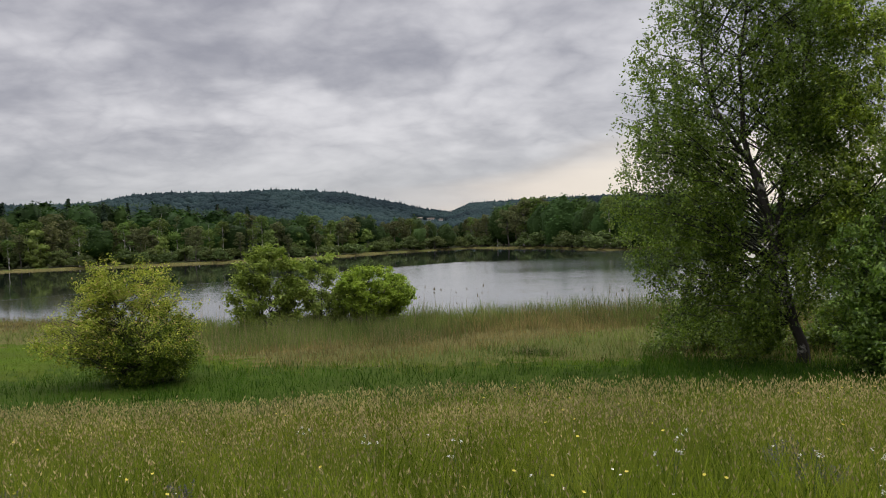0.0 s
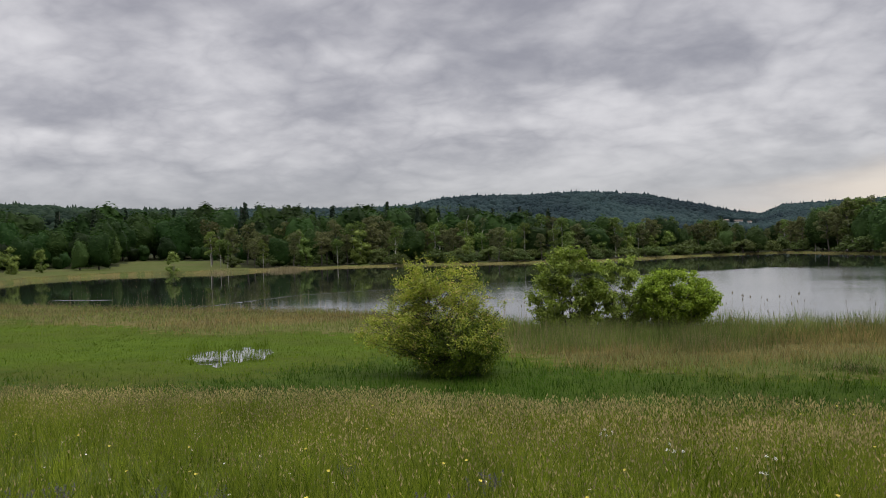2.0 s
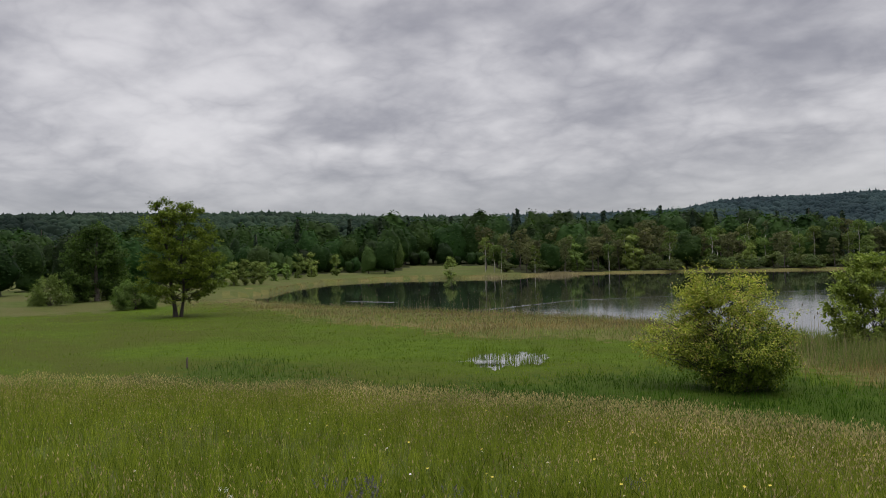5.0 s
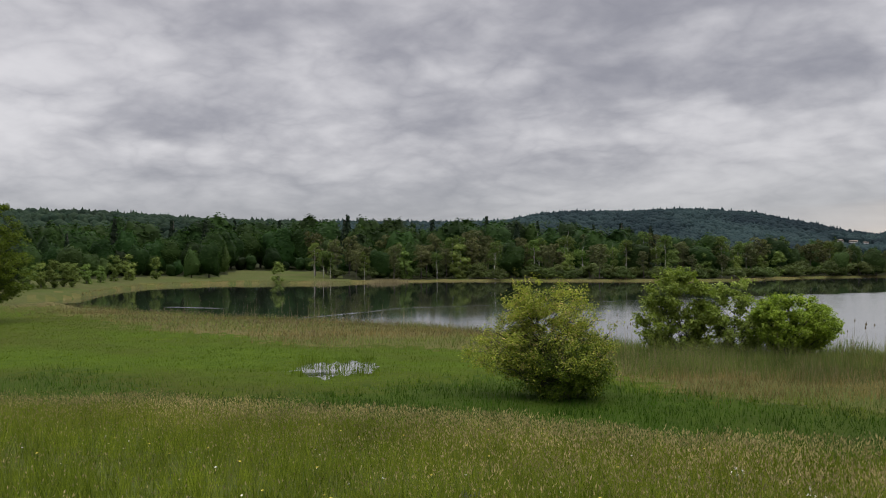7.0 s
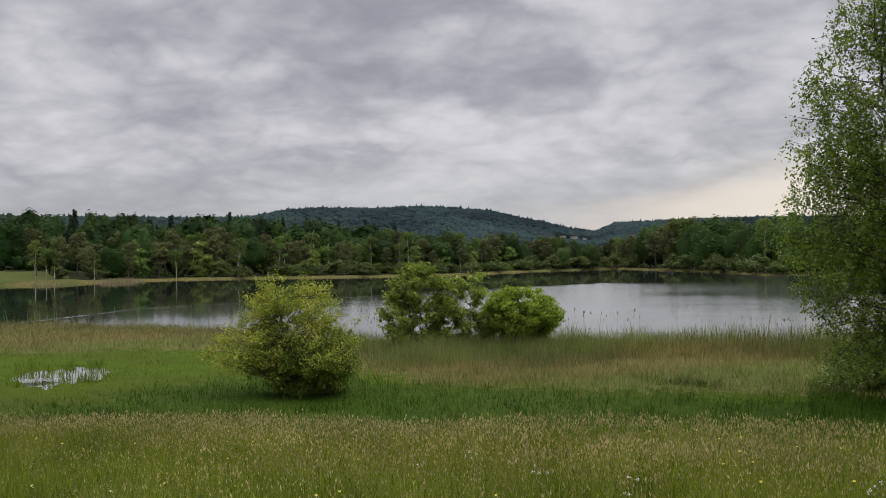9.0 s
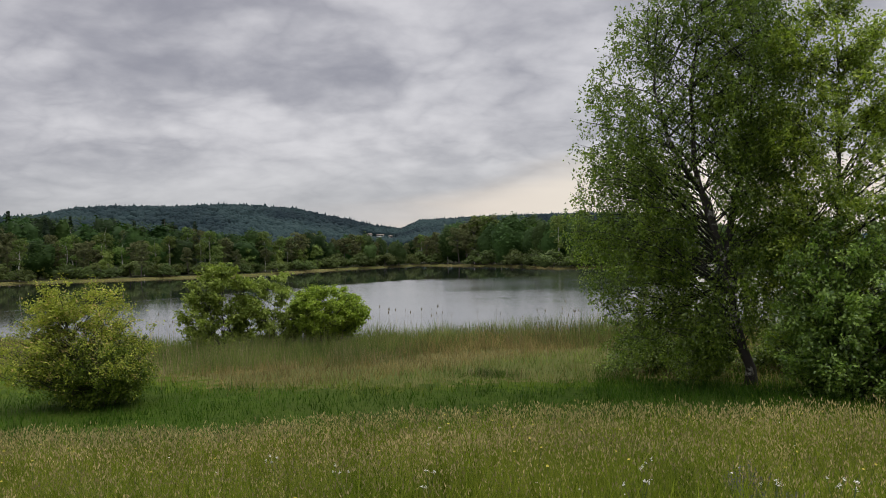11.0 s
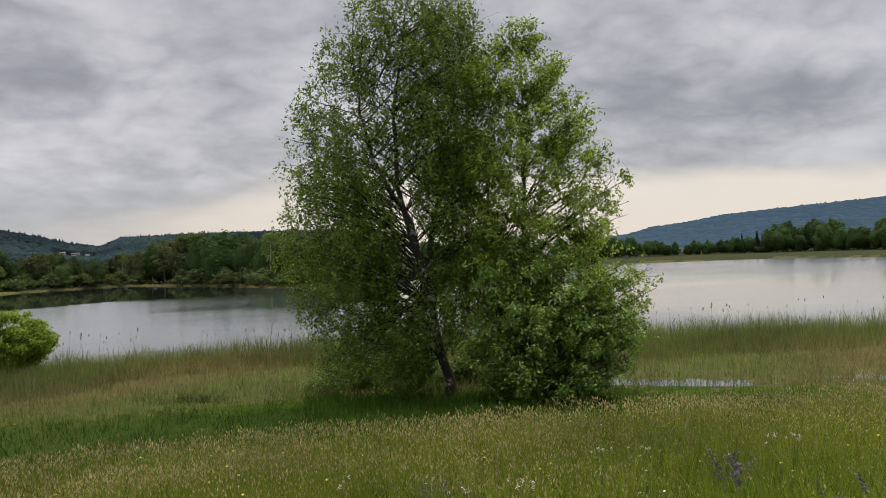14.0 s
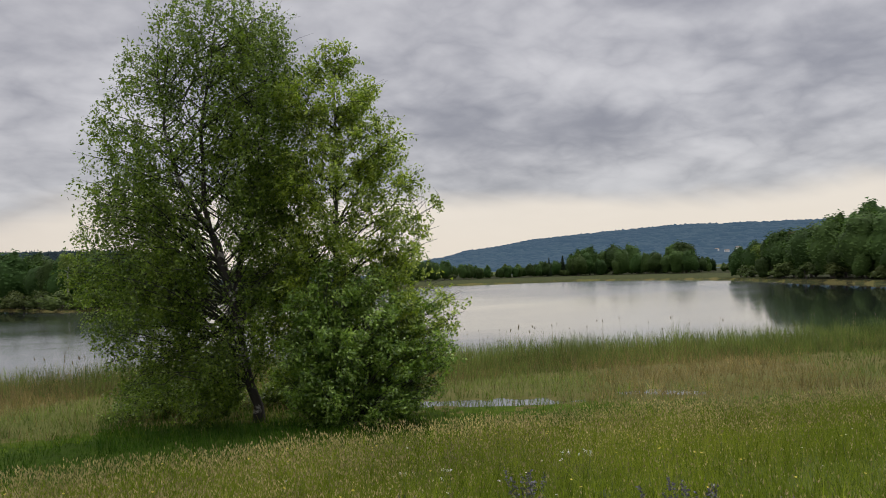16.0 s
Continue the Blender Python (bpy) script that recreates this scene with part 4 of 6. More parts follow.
def woody(name, az, dist, label, category, crown, trunks, leaf, bark_mat, leaf_mat, limbs=60, twigs=8, strands=4, per=14,
          leaf_size=0.055, hang=1.0, strand=(0.3, 1.2), depth=0.85, seed=1, thick=0.12, low=0.8, spread=0.7, narrow=0.55, sides=7, shell=0.45, climb=0.55, lift=0.22, group="", scatter_by=0.05, loose=0.0, young=None, inner=0.30, arch=0.0, gather=None, bare=None):
    """A tree or bush with its crown shaped to fit the camera's view: crown is rows of height above the foot, and the
    reach to either side of it.
    trunks are rows of (sideways, height) lines; limbs leave them for places in the crown, twigs leave the limbs, and
    leaves hang from the twigs."""
    rng = np.random.default_rng(seed)
    x, y = (float(c) for c in polar(az, dist))
    root = thing(name, (x, y, float(land(x, y)) - 0.05), label, category, group, az)
    zs, lo, hi = (np.array(c, float) for c in zip(*crown))
    wood, limb, fine, green = Build(), Build(), Build(), Build()
    lines = []
    for k, line in enumerate(trunks):
        q = np.array([(u, rng.normal(0, 0.05) + off, h) for u, h, off in [(*p, 0.0)[:3] for p in line]], float)
        t = np.linspace(0, 1, 14)
        idx = t * (len(q) - 1)
        path = np.stack([np.interp(idx, np.arange(len(q)), q[:, c]) for c in range(3)], 1)
        path[1:-1] += rng.normal(0, 0.025, (12, 3))
        rad = thick * (1 - 0.88 * t) * (1.0 if k == 0 else 0.75)
        rad[0] *= 1.35
        tube(wood, path, np.maximum(rad, 0.008), sides)
        lines.append(path)
    tips = []
    w = hi - lo
    for _ in range(limbs):
        h = rng.choice(np.linspace(zs[0], zs[-1], 60), p=(lambda g: g / g.sum())(np.interp(np.linspace(zs[0], zs[-1], 60), zs, w) + 0.3))
        mid, half = np.interp(h, zs, (hi + lo) / 2), np.interp(h, zs, w / 2)
        su = rng.choice((-1, 1)) * rng.uniform(0, 1) ** shell * 0.97
        sv = rng.uniform(-1, 1) * math.sqrt(1 - su * su)
        end = np.array([mid + half * su, half * depth * sv, h])
        line = lines[rng.integers(len(lines))]
        if line[-1, 2] < 0.75 * h:
            line = lines[0]
        away = np.hypot(end[0] - np.interp(h, line[:, 2], line[:, 0]), end[1])
        ha = np.clip(h - climb * away - rng.uniform(0, 0.4), low * rng.uniform(0.5, 1.0), line[-1, 2] * 0.97)
        k = int(np.argmin(np.abs(line[:, 2] - ha)))
        start = line[k]
        d = np.linalg.norm(end - start)
        ctrl = (start + end) / 2 + np.array([0, 0, lift * d]) + rng.normal(0, 0.07 * d, 3)
        path = bend(start, ctrl, end, 8)
        path[1:-1] += rng.normal(0, 0.035 * d ** 0.5, (6, 3))
        r0 = np.clip(0.0052 * d + 0.004, 0.006, thick * 0.4)
        tube(limb, path, np.linspace(r0, 0.004, 8), 4)
        t = rng.uniform(inner, 1.0, twigs)
        st = along(path, t)
        way = unit(rng.normal(size=(twigs, 3)) + (end - start) / max(d, 0.1) * 0.8 + np.array([0, 0, 0.15 - 0.3 * hang]))
        en = st + way * rng.uniform(0.4, 1.0, (twigs, 1)) * spread
        for a, b in zip(st, en):
            tube(fine, bend(a, (a + b) / 2 + rng.normal(0, 0.05, 3), b, 3), (0.005, 0.0035, 0.002), 3)
        tips.append((st, en))
    st, en = np.concatenate([a for a, b in tips]), np.concatenate([b for a, b in tips])
    n = len(st) * strands
    f = rng.uniform(0.2, 1.0, (n, 1))
    a = np.repeat(st, strands, 0) * (1 - f) + np.repeat(en, strands, 0) * f
    L = rng.uniform(*strand, n)
    if hang > 0.5:
        L = np.minimum(L, np.maximum(a[:, 2] - 0.35, 0.05))
    ahead = np.repeat(unit(en - st), strands, 0) * arch
    way = unit(ahead + rng.normal(size=(n, 3)) * (1.0 - 0.75 * min(hang, 1)) + np.array([0, 0, -1.0]) * hang * rng.choice((1.0, 0.15), (n, 1), p=(0.7, 0.3)))
    side = unit(np.cross(way, rng.normal(size=(n, 3)))) * 0.002
    if not gather:
        fine.add(np.stack([a - side, a + side, a + way * L[:, None] * 0.98], 1), t=np.arange(n * 3).reshape(n, 3))
    t = rng.uniform(0, 1, (n, per, 1))
    spots = (a[:, None] + way[:, None] * (L[:, None, None] * t) + rng.normal(0, scatter_by, (n, per, 3))).reshape(-1, 3)
    if gather:
        # the leaves draw together into sprays, with gaps between
        heart = spots[rng.choice(len(spots), gather[0], replace=False)]
        heart = heart[heart[:, 2] > 0.3]
        pick = np.concatenate([((q[:, None] - heart[None]) ** 2).sum(2).argmin(1) for q in np.array_split(spots, 1 + len(spots) // 4000)])
        spots = heart[pick] + (spots - heart[pick]) * np.array(gather[1])
    u = spots[:, 0]
    slack = 0.15 + loose * np.repeat(rng.normal(size=n), per)
    keep = (u > np.interp(spots[:, 2], zs, lo) - slack) & (u < np.interp(spots[:, 2], zs, hi) + slack) & (spots[:, 2] > 0.1)
    if bare:
        # leaves thinned along the camera's line of sight, so the lower stem shows
        stem = np.abs(u - np.interp(spots[:, 2], lines[0][:, 2], lines[0][:, 0]))
        keep &= ~((stem < bare[1]) & (spots[:, 2] < bare[0]) & (np.random.default_rng(seed + 90).uniform(0, 1, len(u)) < bare[2]))
    axis = np.stack([np.interp(spots[:, 2], zs, (lo + hi) / 2), np.zeros(len(spots)), spots[:, 2] - 0.8], 1)
    outward = unit(spots - axis) * 0.8 + np.array([0, 0, 0.5])
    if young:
        # this year's shoots at top and flanks; shade inside put into darker leaves
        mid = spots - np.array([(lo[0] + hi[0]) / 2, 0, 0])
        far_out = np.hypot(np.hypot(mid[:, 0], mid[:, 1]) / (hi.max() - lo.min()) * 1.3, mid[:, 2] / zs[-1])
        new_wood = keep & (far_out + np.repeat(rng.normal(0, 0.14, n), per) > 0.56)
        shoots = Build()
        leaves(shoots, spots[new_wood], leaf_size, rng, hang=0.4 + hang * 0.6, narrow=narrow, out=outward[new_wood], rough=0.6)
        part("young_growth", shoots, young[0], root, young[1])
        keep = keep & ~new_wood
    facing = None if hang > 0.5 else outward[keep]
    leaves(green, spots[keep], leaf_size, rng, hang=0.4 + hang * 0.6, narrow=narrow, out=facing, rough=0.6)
    part("trunk", wood, bark_mat, root, smooth=True)
    part("branchwork", limb, M_TWIG, root)
    tagged(part("twigwork", fine, M_TWIG, root), kind="stuff")
    part("crown", green, leaf_mat, root, leaf)
    return root


BIRCH = [(0.3, -3.4, -0.9), (1.0, -3.6, -0.2), (2.06, -3.85, 0.9), (2.8, -4.1, 1.4), (3.7, -4.35, 1.5), (4.7, -4.4, 1.5), (5.6, -4.0, 1.5),
         (6.9, -4.1, 1.4), (8.0, -3.8, 1.4), (9.35, -3.0, 1.3), (10.4, -2.1, 0.9), (11.0, -1.2, 0.2)]
YOUNG = [(0.6, -0.8, 1.2), (1.5, -1.2, 2.4), (2.1, -1.3, 3.5), (2.75, -1.4, 3.85), (4.0, -1.5, 2.9), (5.05, -1.5, 3.4), (5.7, -1.4, 2.5),
         (6.55, -1.3, 2.35), (7.1, -1.2, 2.2), (8.1, -1.1, 1.5), (8.9, -0.7, 1.1), (9.4, -0.2, 0.7)]


def build_near_trees():
    woody("birch_tree", -22.9, 21.8, "tall weeping birch with cracked white and black bark", "tree", BIRCH,
          [[(0, 0), (-0.15, 0.8), (-0.35, 1.9), (-0.6, 3.1), (-0.95, 4.4), (-1.2, 5.6), (-1.2, 7.2), (-0.95, 8.8), (-0.8, 10.2)],
           [(-0.6, 3.1), (-0.9, 4.6), (-1.7, 6.0), (-2.1, 7.4), (-2.2, 8.6)], [(-0.45, 2.4), (-0.4, 4.2, 0.3), (0.1, 6.0), (0.3, 7.6), (0.35, 8.8)]],
          "small dull green birch leaves on hanging twigs", M_BIRCHBARK, M_BIRCH, limbs=335, twigs=7, strands=5, per=11, leaf_size=0.080, hang=0.85,
          strand=(0.2, 1.15), seed=3, thick=0.135, low=1.6, spread=0.8, scatter_by=0.04, shell=0.40, inner=0.24, gather=(800, (0.86, 0.86, 1.0)), bare=(5.5, 0.26, 0.62))
    woody("young_tree", -27.6, 21.2, "slender young tree with light green leaves beside the birch", "tree", YOUNG,
          [[(0, 0), (0.1, 1.5), (0.2, 3.5), (0.3, 5.5), (0.35, 7.5), (0.35, 8.7)], [(0.25, 0), (0.7, 1.2), (1.3, 2.4), (1.9, 3.4)], [(-0.2, 0), (-0.4, 1.4), (-0.5, 3.0), (-0.4, 4.4)]],
          "light green oval leaves", M_BARK, M_ALDER, limbs=200, twigs=8, strands=4, per=10, leaf_size=0.088, hang=0.15,
          strand=(0.15, 0.5), seed=5, thick=0.09, low=0.9, spread=0.65, climb=0.75, lift=0.05, scatter_by=0.05, shell=0.65, gather=(420, (0.85, 0.85, 0.78)))
    woody("bush", -28.9, 20.0, "dense dark green bush under the young tree", "bush",
          [(0.1, -1.3, 1.4), (0.7, -1.7, 2.1), (1.5, -1.7, 2.5), (2.2, -1.6, 2.7), (3.0, -1.3, 1.9), (3.8, -0.7, 0.6)],
          [[(0, 0), (-0.3, 0.9), (-0.6, 1.8)], [(0.1, 0), (0.4, 1.0), (0.6, 2.0)], [(0, 0), (0, 1.2), (-0.05, 2.6)], [(-0.2, 0, 0.3), (-0.9, 0.8, 0.4)], [(0.2, 0, -0.3), (0.9, 0.9, -0.5)]],
          "broad mid-green leaves", M_BARK, M_BRUSH, limbs=190, twigs=7, strands=4, per=9, leaf_size=0.090, hang=0.2,
          strand=(0.1, 0.4), seed=6, thick=0.05, low=0.15, spread=0.5, climb=0.6, lift=0.0, scatter_by=0.07, shell=0.6, gather=(260, (0.82, 0.82, 0.70)))
    for az, dist, wide, high, seed in ((-18.6, 24.2, 2.3, 1.25, 31), (-25.4, 24.4, 1.3, 1.2, 32)):
        woody("bush", az, dist, "low green bush growing in the shade under the birch", "bush",
              [(0.05, -wide, wide), (0.4 * high, -wide * 1.05, wide), (0.75 * high, -wide * 0.8, wide * 0.75), (high, -wide * 0.4, wide * 0.3)],
              [[(-0.02, 0), (-0.35 * wide, 0.35 * high), (-0.7 * wide, 0.8 * high)], [(0, 0), (0.1, 0.5 * high), (0.0, 0.9 * high)], [(0.02, 0), (0.35 * wide, 0.35 * high), (0.6 * wide, 0.8 * high)]],
              "green leaves", M_BARK, M_BIRCH, limbs=70, twigs=6, strands=4, per=7, leaf_size=0.09, hang=0.1,
              strand=(0.1, 0.4), seed=seed, thick=0.03, low=0.1, spread=0.5, climb=0.5, lift=0.05, shell=0.8, loose=0.2, group="bushes under the birch")
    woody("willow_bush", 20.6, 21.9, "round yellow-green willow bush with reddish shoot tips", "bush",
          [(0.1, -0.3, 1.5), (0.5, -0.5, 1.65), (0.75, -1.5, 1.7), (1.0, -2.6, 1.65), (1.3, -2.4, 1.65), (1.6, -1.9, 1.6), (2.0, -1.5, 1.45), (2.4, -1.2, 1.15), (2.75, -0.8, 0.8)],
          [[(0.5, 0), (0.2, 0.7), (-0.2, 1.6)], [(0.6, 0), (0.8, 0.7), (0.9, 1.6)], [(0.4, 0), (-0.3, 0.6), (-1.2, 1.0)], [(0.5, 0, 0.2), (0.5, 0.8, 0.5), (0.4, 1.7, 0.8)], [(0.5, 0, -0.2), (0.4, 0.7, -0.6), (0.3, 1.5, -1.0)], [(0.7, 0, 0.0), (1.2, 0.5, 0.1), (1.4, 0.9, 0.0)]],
          "inner green willow leaves, coloured darker for shade", M_BARK, M_SHADEWILLOW, limbs=140, twigs=6, strands=5, per=13, leaf_size=0.062, hang=0.0, arch=1.1,
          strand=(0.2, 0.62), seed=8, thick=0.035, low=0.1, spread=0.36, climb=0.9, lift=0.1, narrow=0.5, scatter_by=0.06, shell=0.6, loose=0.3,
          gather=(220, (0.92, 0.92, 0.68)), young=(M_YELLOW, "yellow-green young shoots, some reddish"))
    woody("willow_bush", 11.7, 32.5, "loose grey-green willow bush among the reeds", "bush",
          [(0.3, -0.9, 0.9), (0.9, -1.4, 1.3), (1.7, -1.55, 1.4), (2.5, -1.3, 1.3), (3.1, -0.9, 1.0), (3.5, -0.4, 0.4)],
          [[(0, 0), (-0.3, 1.0), (-0.5, 2.2)], [(0.1, 0), (0.3, 1.0), (0.6, 2.4)], [(0, 0), (0, 1.2), (0.0, 2.9)]],
          "small grey-green leaves", M_BARK, M_GREY, limbs=75, twigs=7, strands=4, per=7, leaf_size=0.14, hang=0.0,
          strand=(0.15, 0.5), seed=9, thick=0.05, low=0.3, spread=0.45, climb=0.8, lift=0.0, narrow=0.45, gather=(70, (0.8, 0.8, 0.6)))
    woody("willow_bush", 8.3, 33.2, "pale lime-green willow bush with open twigs", "bush",
          [(0.4, -0.7, 0.8), (1.0, -1.1, 1.1), (1.8, -1.2, 1.2), (2.5, -0.9, 1.0), (2.9, -0.4, 0.7)],
          [[(0, 0), (-0.3, 0.9), (-0.5, 1.8)], [(0.1, 0), (0.3, 1.0), (0.5, 2.0)], [(0, 0), (0, 1.2), (0.0, 2.4)]],
          "pale lime leaves", M_BARK, M_LIME, limbs=55, twigs=7, strands=4, per=6, leaf_size=0.13, hang=0.0,
          strand=(0.15, 0.45), seed=10, thick=0.04, low=0.4, spread=0.4, climb=0.8, lift=0.0, narrow=0.45, gather=(40, (0.7, 0.7, 0.6)))
    woody("shrub", 5.0, 33.0, "dense round bright green shrub with dark bare stems below", "bush",
          [(1.05, -1.2, 1.4), (1.3, -1.5, 1.75), (1.6, -1.5, 1.7), (2.1, -1.2, 1.3), (2.45, -0.6, 0.6)],
          [[(-0.1, 0), (-0.5, 0.8), (-0.9, 1.5)], [(0.1, 0), (0.5, 0.8), (0.9, 1.5)], [(0, 0), (0, 1.0), (0.0, 2.0)], [(0, 0, 0.2), (0.2, 0.8, 0.7)], [(0, 0, -0.2), (-0.2, 0.8, -0.8)]],
          "bright green leaves", M_BARK, M_BRIGHT, limbs=150, twigs=8, strands=4, per=9, leaf_size=0.092, hang=0.0,
          strand=(0.1, 0.35), seed=12, thick=0.05, low=0.3, spread=0.30, climb=0.8, lift=0.0, gather=(100, (0.80, 0.80, 0.70)))
    woody("meadow_tree", 55.9, 60.0, "twin-stemmed olive-green tree with thin bare top twigs", "tree",
          [(1.5, -2.2, 2.2), (2.3, -2.6, 3.2), (3.72, -2.6, 3.5), (5.02, -2.5, 2.9), (6.14, -2.3, 2.5), (7.16, -2.1, 1.8), (7.91, -1.8, 1.6)],
          [[(-0.15, 0), (-0.35, 2.0), (-0.6, 4.5), (-0.9, 6.8), (-1.2, 7.6)], [(0.2, 0), (0.45, 1.8), (0.3, 4.0), (0.6, 6.5), (1.0, 7.6)]],
          "olive-green leaves", M_DARKBARK, M_OLIVE, limbs=175, twigs=7, strands=4, per=9, leaf_size=0.125, hang=0.0, arch=0.9,
          strand=(0.2, 0.6), seed=14, thick=0.15, low=1.6, spread=0.75, climb=0.35, lift=0.03, shell=0.7, gather=(190, (0.88, 0.88, 0.50)))
    woody("broad_tree", 60.6, 84.0, "broad dark green tree on the open meadow", "tree",
          [(0.2, -2.2, 2.2), (1.4, -3.1, 3.0), (3.2, -3.2, 3.0), (5.0, -2.8, 2.5), (6.2, -1.8, 1.6), (7.0, -0.7, 0.6)],
          [[(0, 0), (-0.1, 2.0), (0, 4.0), (0.1, 6.4)]], "dark green leaves", M_BARK, M_DARKLEAF, limbs=120, twigs=7, strands=4, per=7, leaf_size=0.20, hang=0.1,
          strand=(0.2, 0.7), seed=15, thick=0.26, low=0.7, spread=0.8, climb=0.5, lift=0.05)
    woody("bush", 58.4, 74.0, "round mid-green bush on the open meadow", "bush",
          [(0.1, -1.5, 1.5), (0.8, -1.9, 1.9), (1.7, -1.7, 1.6), (2.5, -0.7, 0.7)],
          [[(0, 0), (-0.4, 0.8), (-0.7, 1.4)], [(0, 0), (0.4, 0.8), (0.7, 1.4)], [(0, 0), (0, 1.8)]], "green leaves", M_BARK, M_FRESH, limbs=110, twigs=6, strands=4, per=7,
          leaf_size=0.13, hang=0.0, strand=(0.15, 0.4), seed=16, thick=0.06, low=0.1, spread=0.45, climb=0.7, lift=0.0)
    woody("bush", 63.3, 80.0, "low green bush at the meadow's edge", "bush",
          [(0.1, -1.6, 1.6), (0.8, -2.0, 2.0), (1.8, -1.5, 1.5), (2.6, -0.6, 0.6)],
          [[(0, 0), (-0.4, 0.8), (-0.7, 1.4)], [(0, 0), (0.4, 0.8), (0.7, 1.4)], [(0, 0), (0, 1.8)]], "green leaves", M_BARK, M_FRESH, limbs=60, twigs=6, strands=3, per=7,
          leaf_size=0.13, hang=0.0, strand=(0.15, 0.4), seed=17, thick=0.06, low=0.1, spread=0.45, climb=0.7, lift=0.0)


# ---- trees across the water ----
LABELS = {
    "broad": ("broad_tree", "leafy green broadleaf tree in the far wood", "tree"),
    "fresh": ("birch_tree", "slender light green birch with pale stem by the far shore", "tree"),
    "spruce": ("spruce_tree", "dark pointed spruce in the far wood", "tree"),
    "pine": ("pine_tree", "brownish-green pine with bare lower stem in the bog wood", "tree"),
    "osier": ("willow_tree", "small bushy light green willow by the far shore", "tree"),
    "sunny": ("broad_tree", "leafy mid-green broadleaf tree near the far shore", "tree"),
    "back": ("broad_tree", "leafy green broadleaf tree deep in the far wood", "tree"),
    "scrub": ("willow_bush", "rounded grey-green willow scrub on the far shore", "bush"),
}


def far_tree(kind, seed):
    """One tree ten metres high (scrub four), its crown of many leaf sprays, at the origin."""
    rng = np.random.default_rng(seed)
    name, label, cat = LABELS[kind]
    root = thing(name, (0, 0, 0), label, cat, "trees across the lake")
    wood, green = Build(), Build()
    lean = rng.normal(0, 0.25, 2)
    pts, out = [], []

    def lobe(c, rad, n, squash=0.8, dense=True):
        """A clump of leaves round a dense middle."""
        c = np.array(c)
        d = unit(rng.normal(size=(n, 3)))
        d[:, 2] = np.where(d[:, 2] < -0.35, -d[:, 2], d[:, 2])
        rr = rad * rng.uniform(0.72, 1.12, (n, 1))
        pts.append(c + d * rr * np.array([1, 1, squash]))
        out.append(unit(d + np.array([0, 0, 0.2])))
        if not dense:
            return
        turn = rng.uniform(0, 6.28) + np.arange(5) * 2 * np.pi / 5
        ring = np.stack([np.cos(turn), np.sin(turn), rng.uniform(-0.3, 0.3, 5)], 1) * rng.uniform(0.6, 0.85, (5, 1))
        v = c + np.concatenate([ring, [[0, 0, 0.8], [0, 0, -0.7]]]) * rad * 0.9 * np.array([1, 1, squash])
        green.add(v, t=[t for k in range(5) for t in ((k, (k + 1) % 5, 5), ((k + 1) % 5, k, 6))])

    def stem(top, r0, bend_by=0.1, n=7):
        t = np.linspace(0, 1, n)
        p = np.stack([lean[0] * t + rng.normal(0, bend_by, n) * t, lean[1] * t + rng.normal(0, bend_by, n) * t, top * t], 1)
        tube(wood, p, r0 * (1 - 0.8 * t), 5)
        return p

    if kind in ("broad", "sunny", "back"):
        stem(8.0, 0.20)
        n = 700 if kind == "back" else 1080
        lumps = unit(rng.normal(size=(17, 3)) + np.array([0, 0, 0.30]))
        grow = rng.uniform(0.22, 0.46, 17)
        shape = rng.uniform(0.85, 1.12)

        def crown(d):
            near = np.arccos(np.clip(d @ lumps.T, -1, 1))
            swell = 0.74 + (grow * np.exp(-((near / 0.40) ** 2))).max(1)
            up_h = np.where(d[:, 2] > 0, 5.3, 4.6)
            reach = 2.5 * shape * np.where(d[:, 2] < 0, (1 + 0.15 * d[:, 2]) * np.maximum(1 - d[:, 2] ** 2, 0.05) ** -0.42, 1.0)
            p = np.stack([d[:, 0] * reach, d[:, 1] * reach, d[:, 2] * up_h], 1) * swell[:, None]
            return p, unit(d + lumps[near.argmin(1)] * 0.55 + np.array([0, 0, 0.12]))

        d = unit(rng.normal(size=(n, 3)) + np.array([0, 0, 0.15]))
        p, o = crown(d)
        p = p * rng.uniform(0.92, 1.05, (n, 1)) + np.array([lean[0], lean[1], 4.7])
        pts.append(np.maximum(p, np.array([-9, -9, 0.15])))
        out.append(o)
        # the dense inside of the crown
        nu, nv = (13, 8) if kind == "back" else (18, 11)
        th, ph = np.meshgrid(np.linspace(0, 2 * np.pi, nu, endpoint=False), np.linspace(0.08, np.pi - 0.08, nv))
        p, o = crown(np.stack([np.cos(th) * np.sin(ph), np.sin(th) * np.sin(ph), np.cos(ph)], -1).reshape(-1, 3))
        p = p * rng.uniform(0.86, 0.97, (len(p), 1)) + np.array([lean[0], lean[1], 4.7])
        i, j = np.meshgrid(np.arange(nv - 1), np.arange(nu), indexing="ij")
        green.add(np.maximum(p, np.array([-9, -9, 0.1])), np.stack([i * nu + j, (i + 1) * nu + j, (i + 1) * nu + (j + 1) % nu, i * nu + (j + 1) % nu], -1))
        for _ in range(5):
            h, a = rng.uniform(2.5, 6.5), rng.uniform(0, 6.28)
            tube(wood, np.array([[lean[0] * 0.5, lean[1] * 0.5, h - 0.8], [1.6 * math.cos(a), 1.6 * math.sin(a), h + 1.0]]), (0.06, 0.015), 4)
        size = 0.42 if kind == "back" else 0.34
    elif kind == "fresh":
        stem(9.6, 0.11, 0.16)
